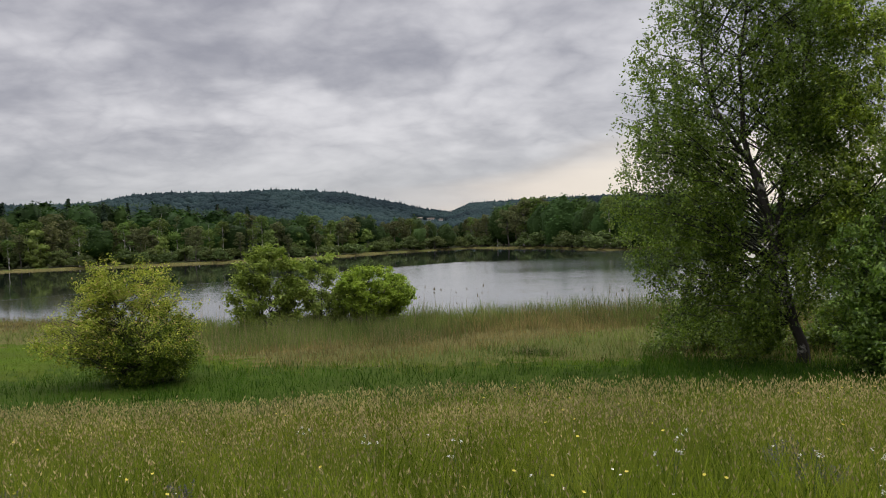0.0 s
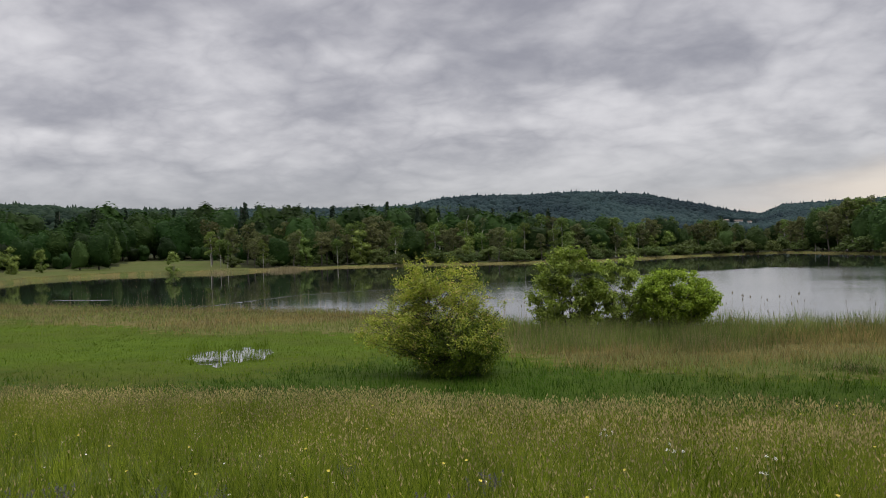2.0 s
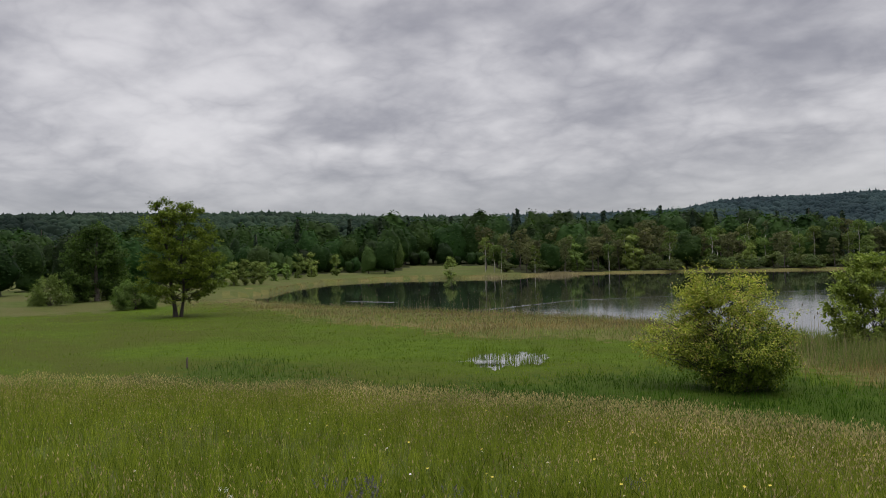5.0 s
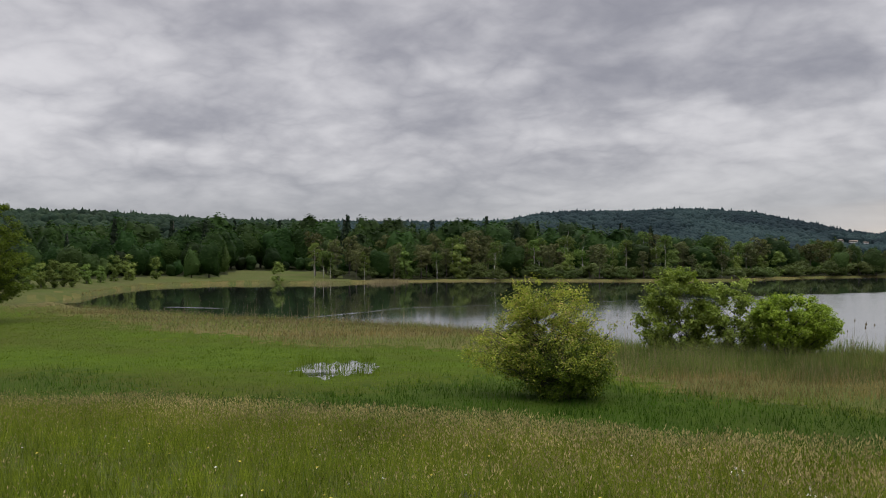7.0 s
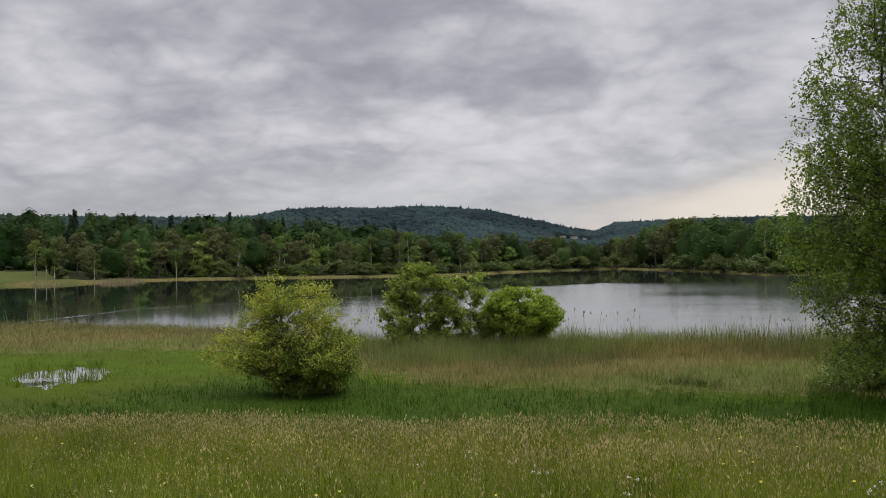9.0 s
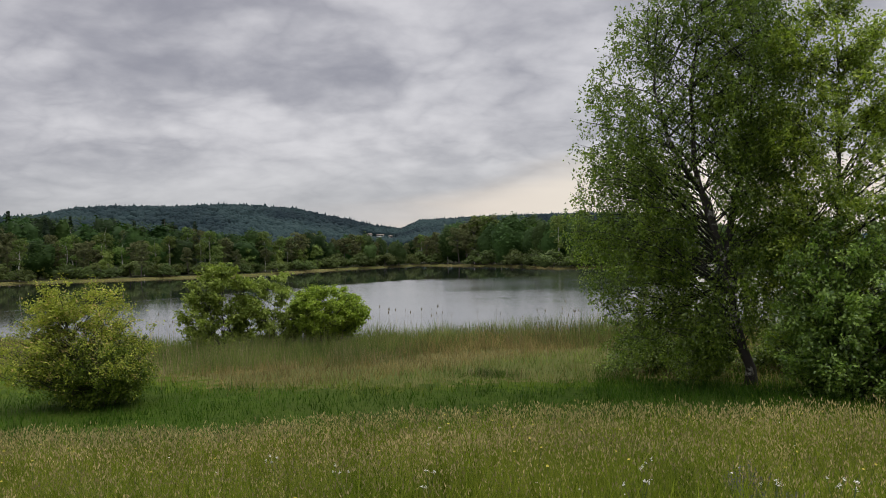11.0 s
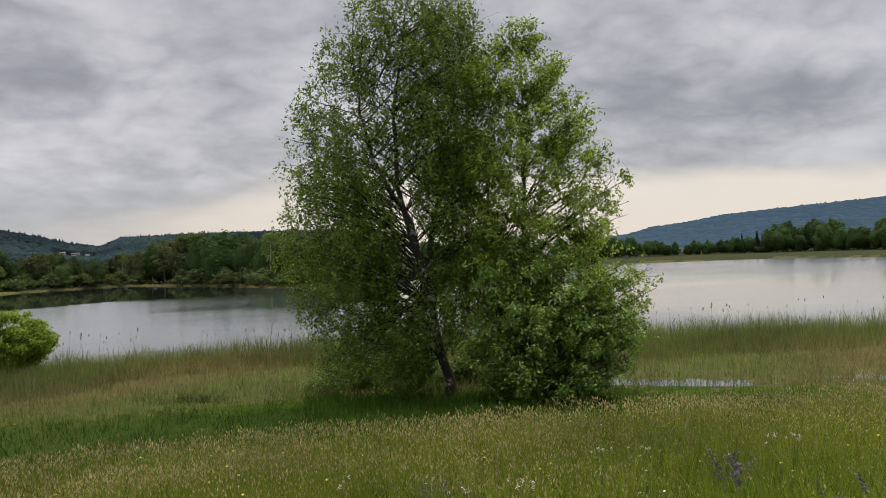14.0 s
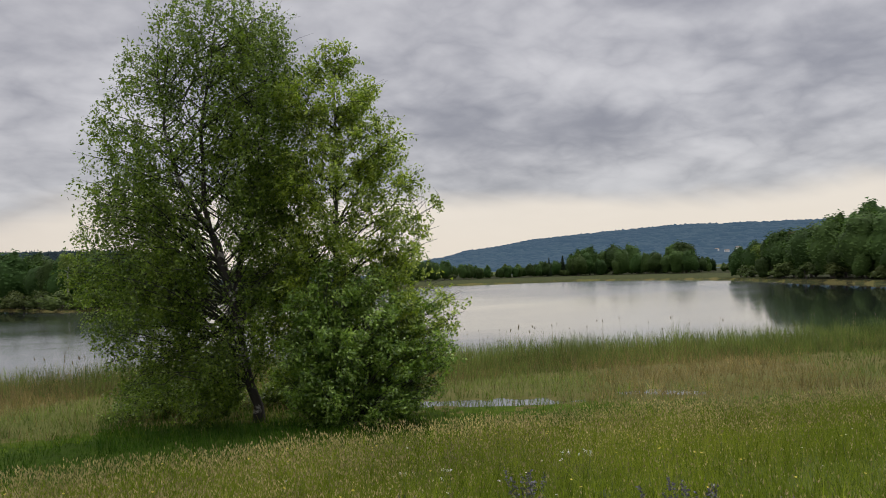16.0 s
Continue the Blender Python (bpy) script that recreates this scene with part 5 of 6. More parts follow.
        for _ in range(15):
            h = rng.uniform(3.6, 9.5)
            reach = 1.5 * math.sin(math.pi * min(1, (h - 1.6) / 8.6)) ** 0.6
            a, q = rng.uniform(0, 6.28), rng.uniform(0.2, 1.0)
            c = (lean[0] * h / 10 + reach * q * math.cos(a), lean[1] * h / 10 + reach * q * math.sin(a), h)
            tube(wood, np.array([[lean[0] * h / 13, lean[1] * h / 13, h - 0.8], c]), (0.035, 0.012), 3)
            lobe(c, rng.uniform(0.5, 0.95), 66, 1.2, False)
        size = 0.30
    elif kind == "osier":
        for _ in range(4):
            tube(wood, np.array([[0, 0, 0], [rng.normal(0, 0.5), rng.normal(0, 0.5), 5.0]]), (0.10, 0.03), 4)
        for _ in range(24):
            h = rng.uniform(0.4, 9.0)
            reach = 2.3 * math.sin(math.pi * min(1, (h + 0.8) / 11.0)) ** 0.7
            a, q = rng.uniform(0, 6.28), rng.uniform(0.2, 1.0)
            lobe((reach * q * math.cos(a), reach * q * math.sin(a), h), rng.uniform(0.8, 1.3), 52, 1.0)
        size = 0.32
    elif kind == "spruce":
        stem(9.9, 0.17, 0.02)
        n = 900
        h = 10 * (1 - rng.uniform(0.0, 0.93, n) ** 0.62)
        tier = np.abs(np.mod(h * 1.35, 1.0) - 0.5)
        a = rng.uniform(0, 6.28, n)
        rr = (0.10 + 0.185 * (10 - h)) * rng.uniform(0.45, 1.0, n) ** 0.6 * (0.75 + 0.5 * tier)
        pts.append(np.stack([rr * np.cos(a), rr * np.sin(a), np.maximum(h - 0.18 * rr, 0.4)], 1))
        out.append(np.stack([np.cos(a), np.sin(a), 0.3 + 0 * a], 1))
        size = 0.5
    elif kind == "pine":
        p = stem(9.0, 0.15, 0.22)
        for _ in range(20):
            h = rng.uniform(3.2, 9.3)
            reach = 1.8 * (1 - abs(h - 6.6) / 5.0)
            a, q = rng.uniform(0, 6.28), rng.uniform(0.25, 1.0)
            c = (lean[0] * h / 10 + reach * q * math.cos(a), lean[1] * h / 10 + reach * q * math.sin(a), h)
            tube(wood, np.array([[lean[0] * h / 12, lean[1] * h / 12, h - 0.6], c]), (0.05, 0.015), 4)
            lobe(c, rng.uniform(0.55, 1.0), 56, 1.0, False)
        for _ in range(7):
            h, a = rng.uniform(1.5, 5.0), rng.uniform(0, 6.28)
            tube(wood, np.array([[0.03 * h, 0, h], [0.9 * math.cos(a), 0.9 * math.sin(a), h + 0.25]]), (0.025, 0.008), 3)
        size = 0.36
    else:
        for _ in range(5):
            tube(wood, np.array([[0, 0, 0], [rng.normal(0, 0.9), rng.normal(0, 0.9), 2.4]]), (0.05, 0.02), 4)
        for _ in range(13):
            a, q, h = rng.uniform(0, 6.28), rng.uniform(0, 1) ** 0.6, rng.uniform(0.7, 2.9)
            lobe((2.0 * q * math.cos(a), 2.0 * q * math.sin(a), h * (1 - 0.35 * q)), rng.uniform(0.7, 1.1), 60)
        size = 0.30
    sprays(green, np.concatenate(pts), size, rng, np.concatenate(out), 0.35 if kind in ("broad", "sunny", "back") else 0.5)
    part("trunk", wood, {"fresh": M_PALE, "pine": M_BARK}.get(kind, M_BARK), root)
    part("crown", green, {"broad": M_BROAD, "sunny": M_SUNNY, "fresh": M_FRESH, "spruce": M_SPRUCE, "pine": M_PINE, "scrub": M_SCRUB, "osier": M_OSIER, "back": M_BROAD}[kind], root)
    return root


def build_far_woods():
    rng = np.random.default_rng(21)
    kinds = {k: [far_tree(k, 100 + 10 * i + j) for j in range(n)] for i, (k, n) in enumerate((("broad", 5), ("sunny", 4), ("fresh", 4), ("spruce", 3), ("pine", 4), ("scrub", 3), ("osier", 4), ("back", 4)))}
    used = {}

    def plant(kind, az, r, height):
        m = kinds[kind]
        x, y = (float(c) for c in polar(az, r))
        s = height / (4.0 if kind == "scrub" else 10.0)
        wide = s * (rng.uniform(1.25, 1.75) if kind in ("broad", "sunny", "back") else rng.uniform(1.0, 1.4))
        at = pose(x, y, float(land(x, y)) - 0.1, 0, 0, rng.uniform(0, 360)) @ Matrix.Diagonal((wide, wide, s, 1))
        k = int(rng.integers(len(m)))
        if (kind, k) not in used:
            used[kind, k] = True
            m[k].matrix_world = at
        else:
            copy_thing(m[k], at).scale = (wide, wide, s)

    def level(a, xs, ys):
        o = np.argsort(xs)
        return float(np.interp(a, np.array(xs)[o], np.array(ys)[o]))

    def row(az0, az1, step, off, kinds_p, top_az, top_el, jitter=6.0, spread=0.12):
        """A row of trees from one azimuth to another, off metres behind the shore, its tops at given elevations."""
        az = az0
        while az > az1:
            a = az + rng.uniform(-0.35, 0.35) * step
            near, far = shore(np.array([a]))
            edge = float(far[0]) if near[0] < 1e5 else 110.0
            r = edge + (level(a, top_az, off) if isinstance(off, list) else off) + rng.uniform(0, jitter)
            x, y = polar(a, r)
            z = float(land(x, y))
            h = (1.65 + r * math.tan(radians(level(a, top_az, top_el))) - z) * rng.uniform(1 - 2 * spread, 1 + 0.5 * spread)
            kind = rng.choice(list(kinds_p), p=list(kinds_p.values()))
            if kind == "scrub":
                h = min(h, 4.0)
            plant(str(kind), a, r, max(h, 1.5))
            az -= step * rng.uniform(0.75, 1.3)

    # the high wood at the back, behind the left bay
    A = [70, 60, 50, 42, 40.6, 36, 30, 24, 18, 12, 6]
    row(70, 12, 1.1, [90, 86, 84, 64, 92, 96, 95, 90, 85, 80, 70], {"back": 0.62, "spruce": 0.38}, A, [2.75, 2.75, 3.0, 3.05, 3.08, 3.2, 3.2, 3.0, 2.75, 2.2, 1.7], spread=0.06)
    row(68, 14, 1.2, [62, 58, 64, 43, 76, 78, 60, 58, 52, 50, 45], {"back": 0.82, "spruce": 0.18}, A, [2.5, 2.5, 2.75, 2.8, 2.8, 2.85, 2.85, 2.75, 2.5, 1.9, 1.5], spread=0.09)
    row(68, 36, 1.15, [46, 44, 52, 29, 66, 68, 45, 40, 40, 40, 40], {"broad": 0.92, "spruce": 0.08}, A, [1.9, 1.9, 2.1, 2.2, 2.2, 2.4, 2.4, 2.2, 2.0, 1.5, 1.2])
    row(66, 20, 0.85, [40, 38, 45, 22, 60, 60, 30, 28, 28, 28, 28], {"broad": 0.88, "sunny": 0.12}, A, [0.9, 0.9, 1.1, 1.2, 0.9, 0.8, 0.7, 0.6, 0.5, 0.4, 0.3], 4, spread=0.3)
    # bog wood of pine and birch close behind the shore
    B = [36, 32, 26, 20, 14, 10, 5, 1]
    row(35, 9, 0.95, 26, {"back": 0.35, "pine": 0.35, "fresh": 0.3}, B, [2.3, 2.3, 2.2, 2.1, 1.85, 1.6, 1.5, 1.4])
    row(35.5, 2, 0.8, 13, {"pine": 0.34, "fresh": 0.50, "broad": 0.16}, B, [1.6, 1.6, 1.55, 1.55, 1.5, 1.5, 1.5, 1.3])
    row(34, 3, 1.1, 6, {"osier": 0.45, "fresh": 0.2, "pine": 0.2, "scrub": 0.15}, B, [1.2, 1.3, 1.25, 1.2, 0.9, 0.7, 0.6, 0.5])
    row(34, -4, 1.3, 9, {"scrub": 1.0}, B, [0.1, 0.1, 0.1, 0.1, 0.1, 0.1, 0.2, 0.2])
    row(24, -4, 1.6, 3, {"scrub": 1.0}, B, [-0.2, -0.2, -0.2, -0.1, -0.1, 0.0, 0.1, 0.2])
    # dark pines towards the gap in the hills
    row(11, -2, 0.8, 14, {"pine": 0.62, "sunny": 0.26, "fresh": 0.12}, [11, 5, 0, -2], [1.45, 1.45, 0.95, 0.85])
    row(10, -4, 0.9, 34, {"pine": 0.6, "sunny": 0.4}, [11, 5, 0, -4], [1.5, 1.4, 1.05, 1.0])
    row(11, -3, 0.8, 22, {"back": 0.8, "scrub": 0.2}, [11, 5, 0, -4], [0.7, 0.7, 0.6, 0.5])
    row(-2, -12, 0.7, 18, {"sunny": 0.7, "fresh": 0.3}, [-2, -5, -12], [0.5, 0.7, 1.2])
    row(2.2, -2.2, 0.9, 3, {"sunny": 0.5, "scrub": 0.5}, [2, -2], [0.75, 0.75], 2)
    # the tall stand on the point
    row(-2, -7.5, 0.42, 8, {"pine": 0.5, "fresh": 0.5}, [-2, -3.5, -5, -8], [1.2, 1.95, 2.1, 2.1])
    row(-3, -7.5, 0.5, 14, {"pine": 0.7, "sunny": 0.3}, [-2, -3.5, -5, -8], [0.9, 1.8, 2.0, 2.0])
    row(-6.5, -17, 0.95, 7, {"sunny": 0.85, "fresh": 0.15}, [-6, -8.5, -11, -14, -17], [2.0, 2.35, 2.3, 2.3, 1.9])
    row(-7, -18, 1.1, 15, {"sunny": 0.8, "pine": 0.2}, [-6, -8.5, -11, -14, -18], [2.1, 2.4, 2.35, 2.3, 1.7])
    row(-5.5, -16, 1.1, 2, {"scrub": 0.7, "sunny": 0.3}, [-5, -8, -16], [0.2, 0.9, 0.9], 2)
    row(-18, -34, 1.2, 8, {"sunny": 0.7, "pine": 0.3}, [-18, -26, -34], [1.5, 1.0, 0.85])
    # across the open water on the sunset side
    C = [-33, -36, -38, -41, -43, -45, -48, -51, -52, -54, -56]
    row(-32, -44.5, 0.5, 85, {"sunny": 0.85, "scrub": 0.15}, C, [1.1, 0.75, 0.45, 0.55, 0.9, 1.4, 1.4, 1.4, 0.6, 0.3, 0.3])
    row(-41.5, -52, 0.6, 90, {"sunny": 0.85, "spruce": 0.15}, C, [1.0, 0.7, 0.4, 0.9, 0.9, 1.5, 1.35, 1.5, 0.7, 0.2, 0.2], spread=0.16)
    row(-43.5, -51.5, 0.75, 78, {"sunny": 1.0}, C, [1.0, 0.7, 0.4, 0.5, 0.8, 1.35, 1.2, 1.3, 0.6, 0.2, 0.2], spread=0.2)
    row(-33, -56, 0.8, 110, {"back": 0.6, "scrub": 0.4}, C, [0.6, 0.6, 0.45, 0.5, 0.5, 0.6, 0.6, 0.6, 0.45, 0.3, 0.3], 20)
    row(-31.5, -55, 0.6, 96, {"sunny": 0.9, "scrub": 0.1}, C, [1.15, 0.7, 0.45, 0.5, 0.7, 1.0, 1.0, 1.0, 0.5, 0.3, 0.3], 6, spread=0.2)
    # the wood on the spit
    D = [-53, -55, -57, -58, -60, -62, -66, -75]
    row(-54.6, -74, 1.0, 10, {"sunny": 0.9, "fresh": 0.1}, D, [1.0, 1.5, 2.2, 2.4, 2.6, 3.0, 3.3, 3.4])
    row(-55.2, -76, 1.1, 18, {"sunny": 0.85, "pine": 0.15}, D, [1.2, 1.8, 2.5, 2.6, 2.9, 3.4, 3.6, 3.6])
    row(-54.5, -72, 1.2, 5, {"scrub": 0.5, "sunny": 0.5}, D, [0.2, 0.4, 0.7, 0.9, 1.0, 1.0, 1.0, 1.0], 3)
    # single small trees on the far meadow
    for kind, az, r, h in (("osier", 37.8, 153, 4.3), ("osier", 45.5, 165, 4.2), ("osier", 47.1, 156, 4.7), ("osier", 48.0, 148, 4.6), ("osier", 48.8, 139, 2.9), ("osier", 49.6, 131, 3.1),
                           ("osier", 50.4, 118, 3.3), ("osier", 50.9, 119, 3.3), ("osier", 51.5, 114, 3.7), ("osier", 52.2, 114, 3.4), ("osier", 52.9, 111, 3.2), ("scrub", 48.2, 113, 1.2),
                           ("broad", 42.2, 172, 7.4), ("sunny", 43.3, 171, 5.6), ("sunny", 50.5, 135, 5.6), ("sunny", 53.0, 124, 5.9), ("sunny", 34.6, 192, 8.1), ("broad", 57.6, 96, 6.0), ("broad", 54.4, 112, 6.2),
                           ("broad", 59.0, 90, 6.4), ("broad", 62.2, 92, 6.0), ("broad", 64.2, 110, 6.5), ("broad", 66.0, 100, 6.0)):
        plant(kind, az, r, h)


# ---- the wooded hills ----


def hill_cover(name, material, label, az0, az1, r0, r1, n, size, tall, seed, floor=5.0):
    """Woods on a far hill: one faceted crown for each tree."""
    rng = np.random.default_rng(seed)
    x, y, r, az = scatter(rng, n, az0, az1, r0, r1, 0.5)
    z = land(x, y)
    ok = (z > floor) & ~((np.abs(az - 0.8) < 1.3) & (np.abs(r - 1190) < 75)) & ~((np.abs(az + 53.7) < 1.2) & (np.abs(r - 2330) < 130))
    x, y, z = x[ok], y[ok], z[ok]
    k = len(x)
    w = size * rng.uniform(0.6, 1.3, k)
    pointed = rng.uniform(0, 1, k) < 0.2
    h = tall * rng.uniform(0.68, 1.02, k) * np.where(pointed, 1.15, 0.92)
    ww = np.where(pointed, w * 0.55, w)
    m = 5
    a = np.linspace(0, 2 * np.pi, m, endpoint=False)[None] + rng.uniform(0, 6, (k, 1))
    lo = np.stack([x[:, None] + np.cos(a) * ww[:, None] * 0.5, y[:, None] + np.sin(a) * ww[:, None] * 0.5, np.broadcast_to((z - 1)[:, None], (k, m))], -1)
    jag = rng.uniform(0.8, 1.2, (k, m))
    f = np.where(pointed, 0.42, 0.46)[:, None] * jag
    lift = np.where(pointed, 0.4, 0.62)[:, None] * h[:, None] * rng.uniform(0.85, 1.15, (k, m))
    mid = np.stack([x[:, None] + np.cos(a + 0.4) * ww[:, None] * f, y[:, None] + np.sin(a + 0.4) * ww[:, None] * f, z[:, None] + lift], -1)
    top = np.stack([x + rng.normal(0, 0.3, k), y, z + h], -1)[:, None]
    v = np.concatenate([lo, mid, top], 1)
    base = np.arange(k)[:, None, None] * (2 * m + 1)
    j = np.arange(m)
    q = np.stack([j, (j + 1) % m, m + (j + 1) % m, m + j], -1)[None] + base
    t = np.stack([m + j, m + (j + 1) % m, np.full(m, 2 * m)], -1)[None] + base
    tagged(part(name, Build().add(v, q.reshape(-1, 4), t.reshape(-1, 3)), material, smooth=True), label, "woods", kind="stuff")


def build_hills():
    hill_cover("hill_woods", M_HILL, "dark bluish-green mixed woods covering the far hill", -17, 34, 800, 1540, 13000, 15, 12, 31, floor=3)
    hill_cover("ridge_woods", M_RIDGE, "dark mixed woods on the low ridge behind", 13, 78, 700, 1120, 6200, 14, 11, 32, floor=2)
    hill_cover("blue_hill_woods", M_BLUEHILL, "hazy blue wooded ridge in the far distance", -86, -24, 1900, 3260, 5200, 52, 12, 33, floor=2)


# ---- houses ----


def house(name, az, r, w, d, h, turn, label, flat=False, floors=2, bays=4):
    x, y = (float(c) for c in polar(az, r))
    root = thing(name, (x, y, float(land(x, y)) - 0.3), label, "house", turn=az + turn)
    b = Build().add([(sx * w / 2, sy * d / 2, z) for z in (0, h) for sx, sy in ((-1, -1), (1, -1), (1, 1), (-1, 1))],
                    [(0, 1, 5, 4), (1, 2, 6, 5), (2, 3, 7, 6), (3, 0, 4, 7), (4, 5, 6, 7)])
    part("wall", b, M_WHITEWALL, root)
    e = 0.5
    if flat:
        rb = Build().add([(sx * (w / 2 + e), sy * (d / 2 + e), z) for z in (h + 0.004, h + 0.5) for sx, sy in ((-1, -1), (1, -1), (1, 1), (-1, 1))],
                         [(0, 1, 5, 4), (1, 2, 6, 5), (2, 3, 7, 6), (3, 0, 4, 7), (4, 5, 6, 7), (3, 2, 1, 0)])
        part("roof", rb, M_WOOD, root)
    else:
        hw, hd, p = w / 2 + e, d / 2 + e, d * 0.24
        rb = Build().add([(-hw, -hd, h - 0.2), (hw, -hd, h - 0.2), (hw, hd, h - 0.2), (-hw, hd, h - 0.2), (-hw, 0, h + p), (hw, 0, h + p)],
                         [(0, 1, 5, 4), (2, 3, 4, 5), (3, 2, 1, 0)], [(0, 4, 3), (1, 2, 5)])
        part("roof", rb, M_ROOF, root)
    pane = Build().add([(sx * 0.8, sy * 0.05, z) for z in (0, 1.3) for sx, sy in ((-1, -1), (1, -1), (1, 1), (-1, 1))],
                       [(0, 1, 5, 4), (1, 2, 6, 5), (2, 3, 7, 6), (3, 0, 4, 7), (4, 5, 6, 7)]).mesh("window", M_PANE)
    for f in range(floors):
        for k in range(bays):
            win = part("window", pane, M_PANE, root)
            win.location = (-w / 2 + (k + 0.5) * w / bays, -d / 2 - 0.02, (f + 0.35) * h / floors)


def build_houses():
    house("house", 1.5, 1235, 7, 6, 3.6, 15, "white house with red tiled roof on the hillside")
    house("house", 0.75, 1240, 10, 6, 4, -10, "long white house with red tiled roof on the hillside", bays=6)
    house("house", 0.1, 1245, 6, 5, 3.4, 30, "white house with red tiled roof on the hillside")
    house("house", -53.6, 2360, 11, 8, 5, 10, "pale house below the far ridge")
    house("house", -54.3, 2420, 14, 8, 6, -15, "pale house below the far ridge", bays=6)
    house("house", -53.0, 2400, 10, 8, 5, 20, "pale house below the far ridge")
    house("house", -39.0, 700, 6, 5, 3, 5, "small pale house behind the far shore")
    house("apartment_block", 62.9, 260, 15, 12, 7.5, 4, "white flat-roofed apartment block behind the trees", True, 4, 6)


# ---- small things ----


def build_post():
    x, y = (float(c) for c in polar(55.7, 29.0))
    root = thing("post", (x, y, float(land(x, y)) - 0.1), "weathered wooden stake standing in the grass", "post")
    b = Build()
    tube(b, [(0, 0, 0), (0.01, 0, 0.35), (0.02, 0.01, 0.44), (0.02, 0.01, 0.47)], [0.035, 0.033, 0.031, 0.012], 8)
    part("stake", b, M_WOOD, root)


def flower_spots(seed, n, az0, az1, r0, r1):
    rng = np.random.default_rng(seed)
    x, y, r, az = scatter(rng, n, az0, az1, r0, r1, 0.6)
    ok = r < crest(az)
    ok = ok & (rng.uniform(0, 1, n) < np.interp(az, [-45, 0, 66], [1.0, 0.7, 0.45]))
    return rng, x[ok], y[ok]


def build_flowers():
    # oxeye daisies
    root = thing("daisy", (0, 0, 0), "white oxeye daisy with yellow centre in the meadow", "flower", "meadow flowers")
    b = Build()
    tube(b, [(0, 0, 0), (0.02, 0, 0.25), (0.01, 0.01, 0.47)], [0.003, 0.0025, 0.002], 4)
    part("stem", b, M_STEM, root)
    b = Build()
    for k in range(14):
        a = k * 2 * math.pi / 14
        c, s = math.cos(a), math.sin(a)
        b.add([(0.01 + 0.006 * c, 0.01 + 0.006 * s, 0.47), (0.01 + 0.016 * c - 0.005 * s, 0.01 + 0.016 * s + 0.005 * c, 0.474), (0.01 + 0.026 * c, 0.01 + 0.026 * s, 0.472), (0.01 + 0.016 * c + 0.005 * s, 0.01 + 0.016 * s - 0.005 * c, 0.474)], [(0, 1, 2, 3)])
    part("petals", b, M_PETAL, root)
    b = Build()
    tube(b, [(0.01, 0.01, 0.468), (0.01, 0.01, 0.476), (0.01, 0.01, 0.48)], [0.008, 0.008, 0.002], 8)
    part("disc", b, M_DISC, root, "yellow centre")
    rng, x, y = flower_spots(41, 250, -66, 66, 4.0, 14)
    for k in range(len(x)):
        s = rng.uniform(0.42, 0.60)
        m = pose(x[k], y[k], float(land(x[k], y[k])), rng.normal(0, 10) + 12, rng.normal(0, 10), rng.uniform(-60, 60)) @ Matrix.Diagonal((s, s, s, 1))
        if k == 0:
            root.matrix_world = m
        else:
            copy_thing(root, m).scale = (s, s, s)
    # white flower clusters
    rng = np.random.default_rng(44)
    for az, r in ((55.5, 5.9), (5.2, 7.2), (-27.5, 5.3), (-44.0, 9.2), (9.5, 8.2), (-15.0, 6.6), (-33.0, 8.0), (-27.8, 6.1), (-23.2, 6.0), (-27.0, 6.4), (-36.0, 8.1), (-0.4, 6.2), (-14.6, 5.7), (-45.2, 9.0)):
        x, y = (float(c) for c in polar(az, r * 1.115))
        root = thing("white_flower", (x, y, float(land(x, y))), "tall meadow plant with white flower clusters", "flower", "white meadow flowers")
        for _ in range(4):
            h, a, q = rng.uniform(0.36, 0.48), rng.uniform(0, 6.28), rng.uniform(0.03, 0.13)
            tx, ty = q * math.cos(a), q * math.sin(a)
            b = Build()
            tube(b, [(0, 0, 0), (tx * 0.4, ty * 0.4, h * 0.6), (tx, ty, h)], [0.003, 0.0025, 0.002], 4)
            stalk = part("stem", b, M_STEM, root)
            b = Build()
            leaves(b, np.stack([tx + rng.normal(0, 0.008, 20), ty + rng.normal(0, 0.008, 20), h + rng.normal(0, 0.008, 20)], 1), 0.008, rng, hang=-0.5, narrow=0.9)
            tagged(part("flower_cluster", b, M_PETAL, stalk, "white flower cluster"), kind="stuff")
    # buttercups
    root = thing("buttercup", (0, 0, 0), "small yellow buttercup in the meadow", "flower", "meadow flowers")
    b = Build()
    tube(b, [(0, 0, 0), (-0.02, 0, 0.25), (-0.01, 0.01, 0.5)], [0.003, 0.0025, 0.002], 4)
    part("stem", b, M_STEM, root)
    b = Build()
    for k in range(5):
        a = k * 2 * math.pi / 5
        c, s = math.cos(a), math.sin(a)
        b.add([(-0.01, 0.01, 0.5), (-0.01 + 0.012 * c - 0.009 * s, 0.01 + 0.012 * s + 0.009 * c, 0.508), (-0.01 + 0.018 * c, 0.01 + 0.018 * s, 0.513), (-0.01 + 0.012 * c + 0.009 * s, 0.01 + 0.012 * s - 0.009 * c, 0.508)], [(0, 1, 2, 3)])
    part("petals", b, M_DISC, root)
    rng, x, y = flower_spots(42, 230, -66, 66, 3.8, 13)
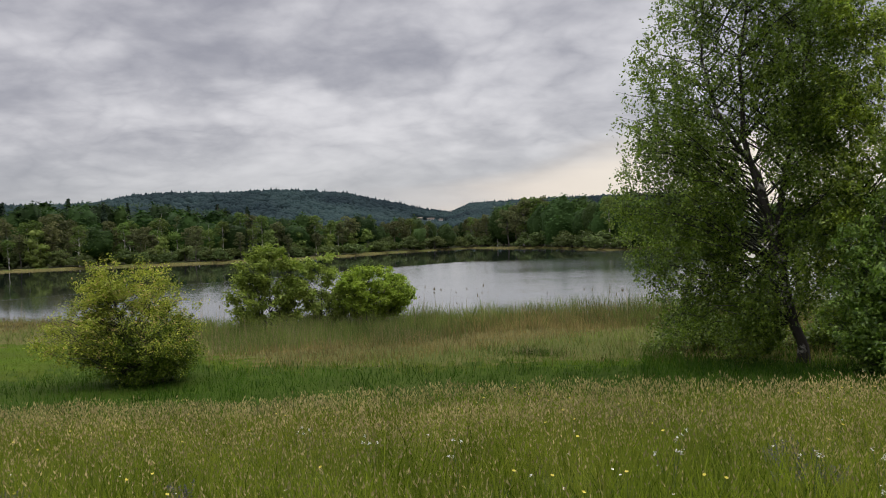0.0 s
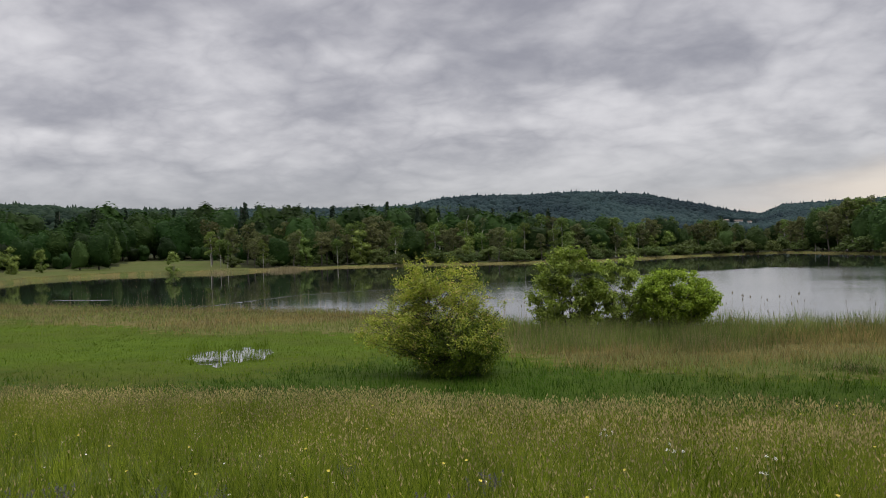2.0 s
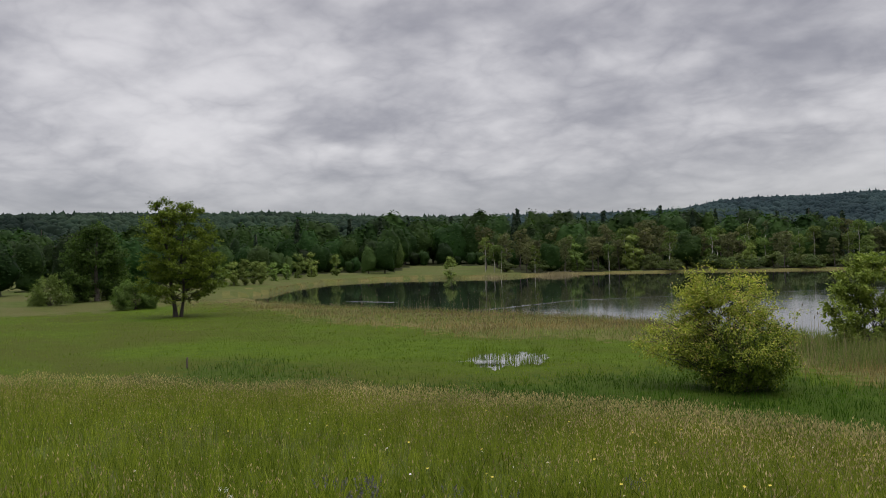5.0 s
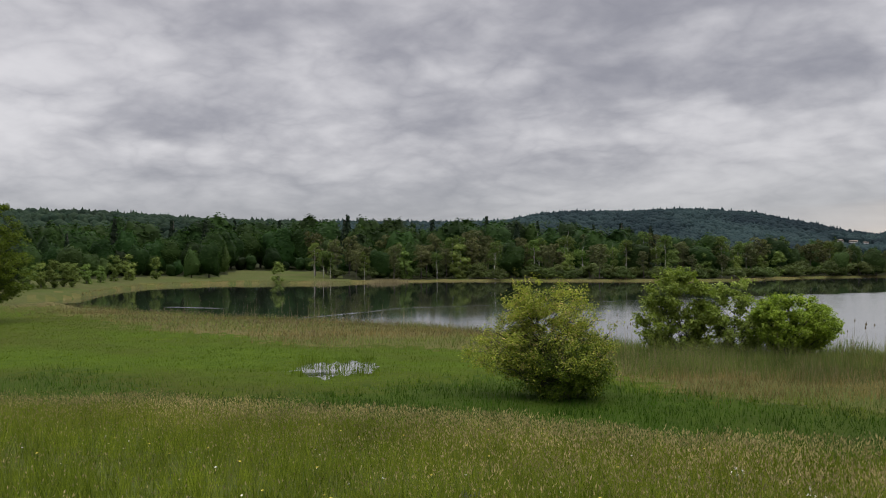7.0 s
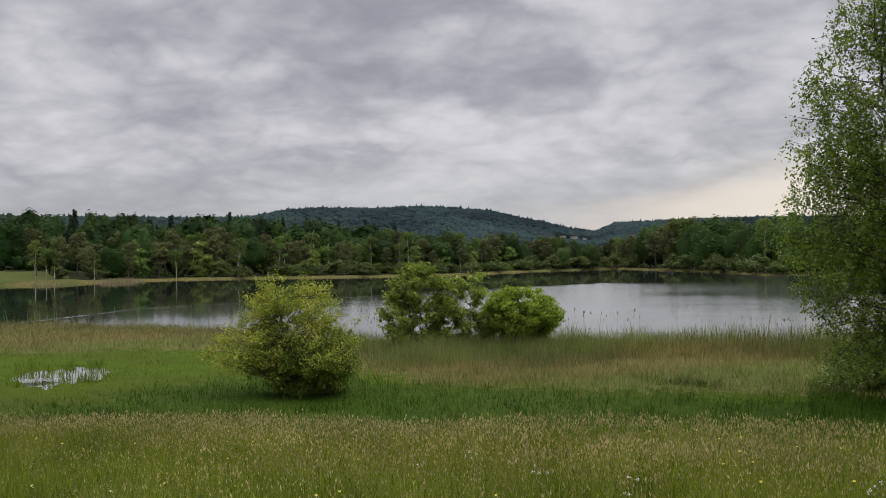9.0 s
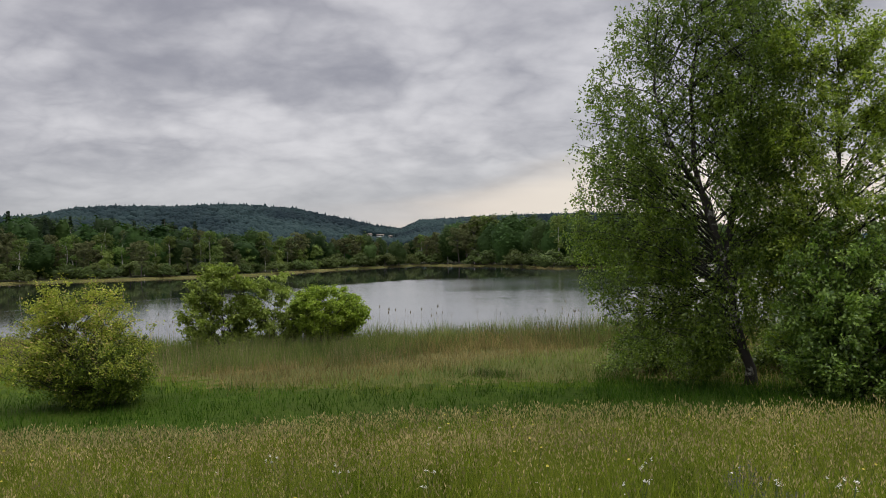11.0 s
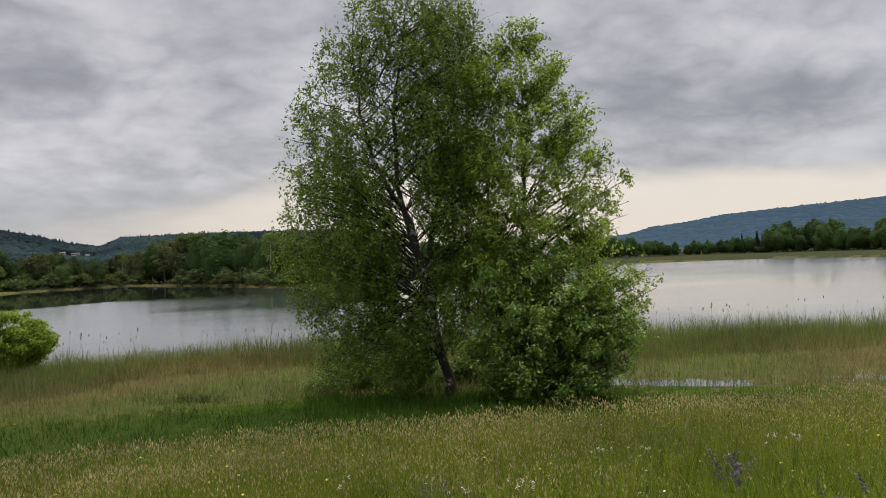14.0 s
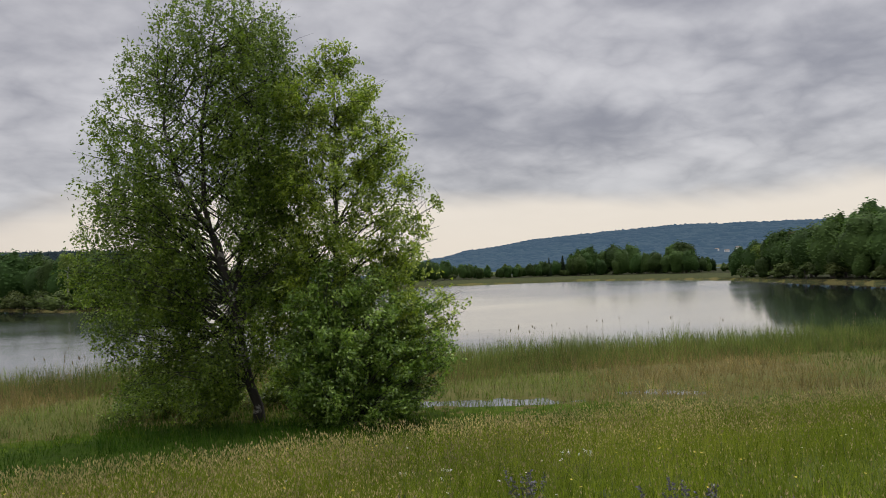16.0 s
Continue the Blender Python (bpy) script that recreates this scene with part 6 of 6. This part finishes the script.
    for k in range(len(x)):
        m = pose(x[k], y[k], float(land(x[k], y[k])), rng.normal(0, 10) + 15, rng.normal(0, 10), rng.uniform(-60, 60))
        if k == 0:
            root.matrix_world = m
        else:
            copy_thing(root, m).scale = (0.8, 0.8, 0.95)
    # meadow sage
    rng = np.random.default_rng(43)
    sages = []
    for v in range(3):
        root = thing("meadow_sage", (0, 0, 0), "clump of dull violet meadow sage spikes", "flower", "meadow sage")
        for _ in range(9 + 2 * v):
            x, y = rng.normal(0, 0.07, 2)
            h = rng.uniform(0.40, 0.60)
            tx, ty = x * 1.8, y * 1.8
            b = Build()
            tube(b, [(x, y, 0), ((x + tx) / 2, (y + ty) / 2, h * 0.5), (tx, ty, h)], [0.0035, 0.003, 0.002], 4)
            stalk = part("stem", b, M_STEM, root)
            b = Build()
            n = 46
            t = rng.uniform(0.55, 1.02, n)
            at = np.stack([x + (tx - x) * t, y + (ty - y) * t, h * t], 1) + rng.normal(0, 0.007, (n, 3))
            leaves(b, at, 0.026, rng, hang=-0.3, narrow=0.7)
            tagged(part("flower_spike", b, M_VIOLET, stalk, "dull violet florets"), kind="stuff")
        sages.append(root)
    spots = [(-41.3, 7.0), (-52.0, 6.6), (-47.0, 6.2), (33, 5.4), (22, 5.2), (37, 5.4), (27, 5.0), (42, 5.6), (-57, 6.8), (-30, 5.2), (47, 6.0), (-24.4, 6.5), (-29.2, 6.4), (-22.0, 6.3)]
    for _ in range(18):
        a = rng.uniform(18, 52) if rng.uniform() < 0.65 else rng.uniform(-60, -20)
        spots.append((a, rng.uniform(5.6, 8.2)))
    for k, (az, r) in enumerate(spots):
        x, y = (float(c) for c in polar(az, r * 1.115))
        s = 1.0 if k < 2 else rng.uniform(0.55, 0.68) if k < 11 else rng.uniform(0.42, 0.58)
        m = pose(x, y, float(land(x, y)), 0, 0, rng.uniform(0, 360)) @ Matrix.Diagonal((s, s, s, 1))
        if k < 3:
            sages[k].matrix_world = m
        else:
            copy_thing(sages[k % 3], m).scale = (s, s, s)


build_near_trees()
build_far_woods()
build_hills()
build_houses()
build_post()
build_far_shore()
build_marsh()
build_meadow()
build_flowers()
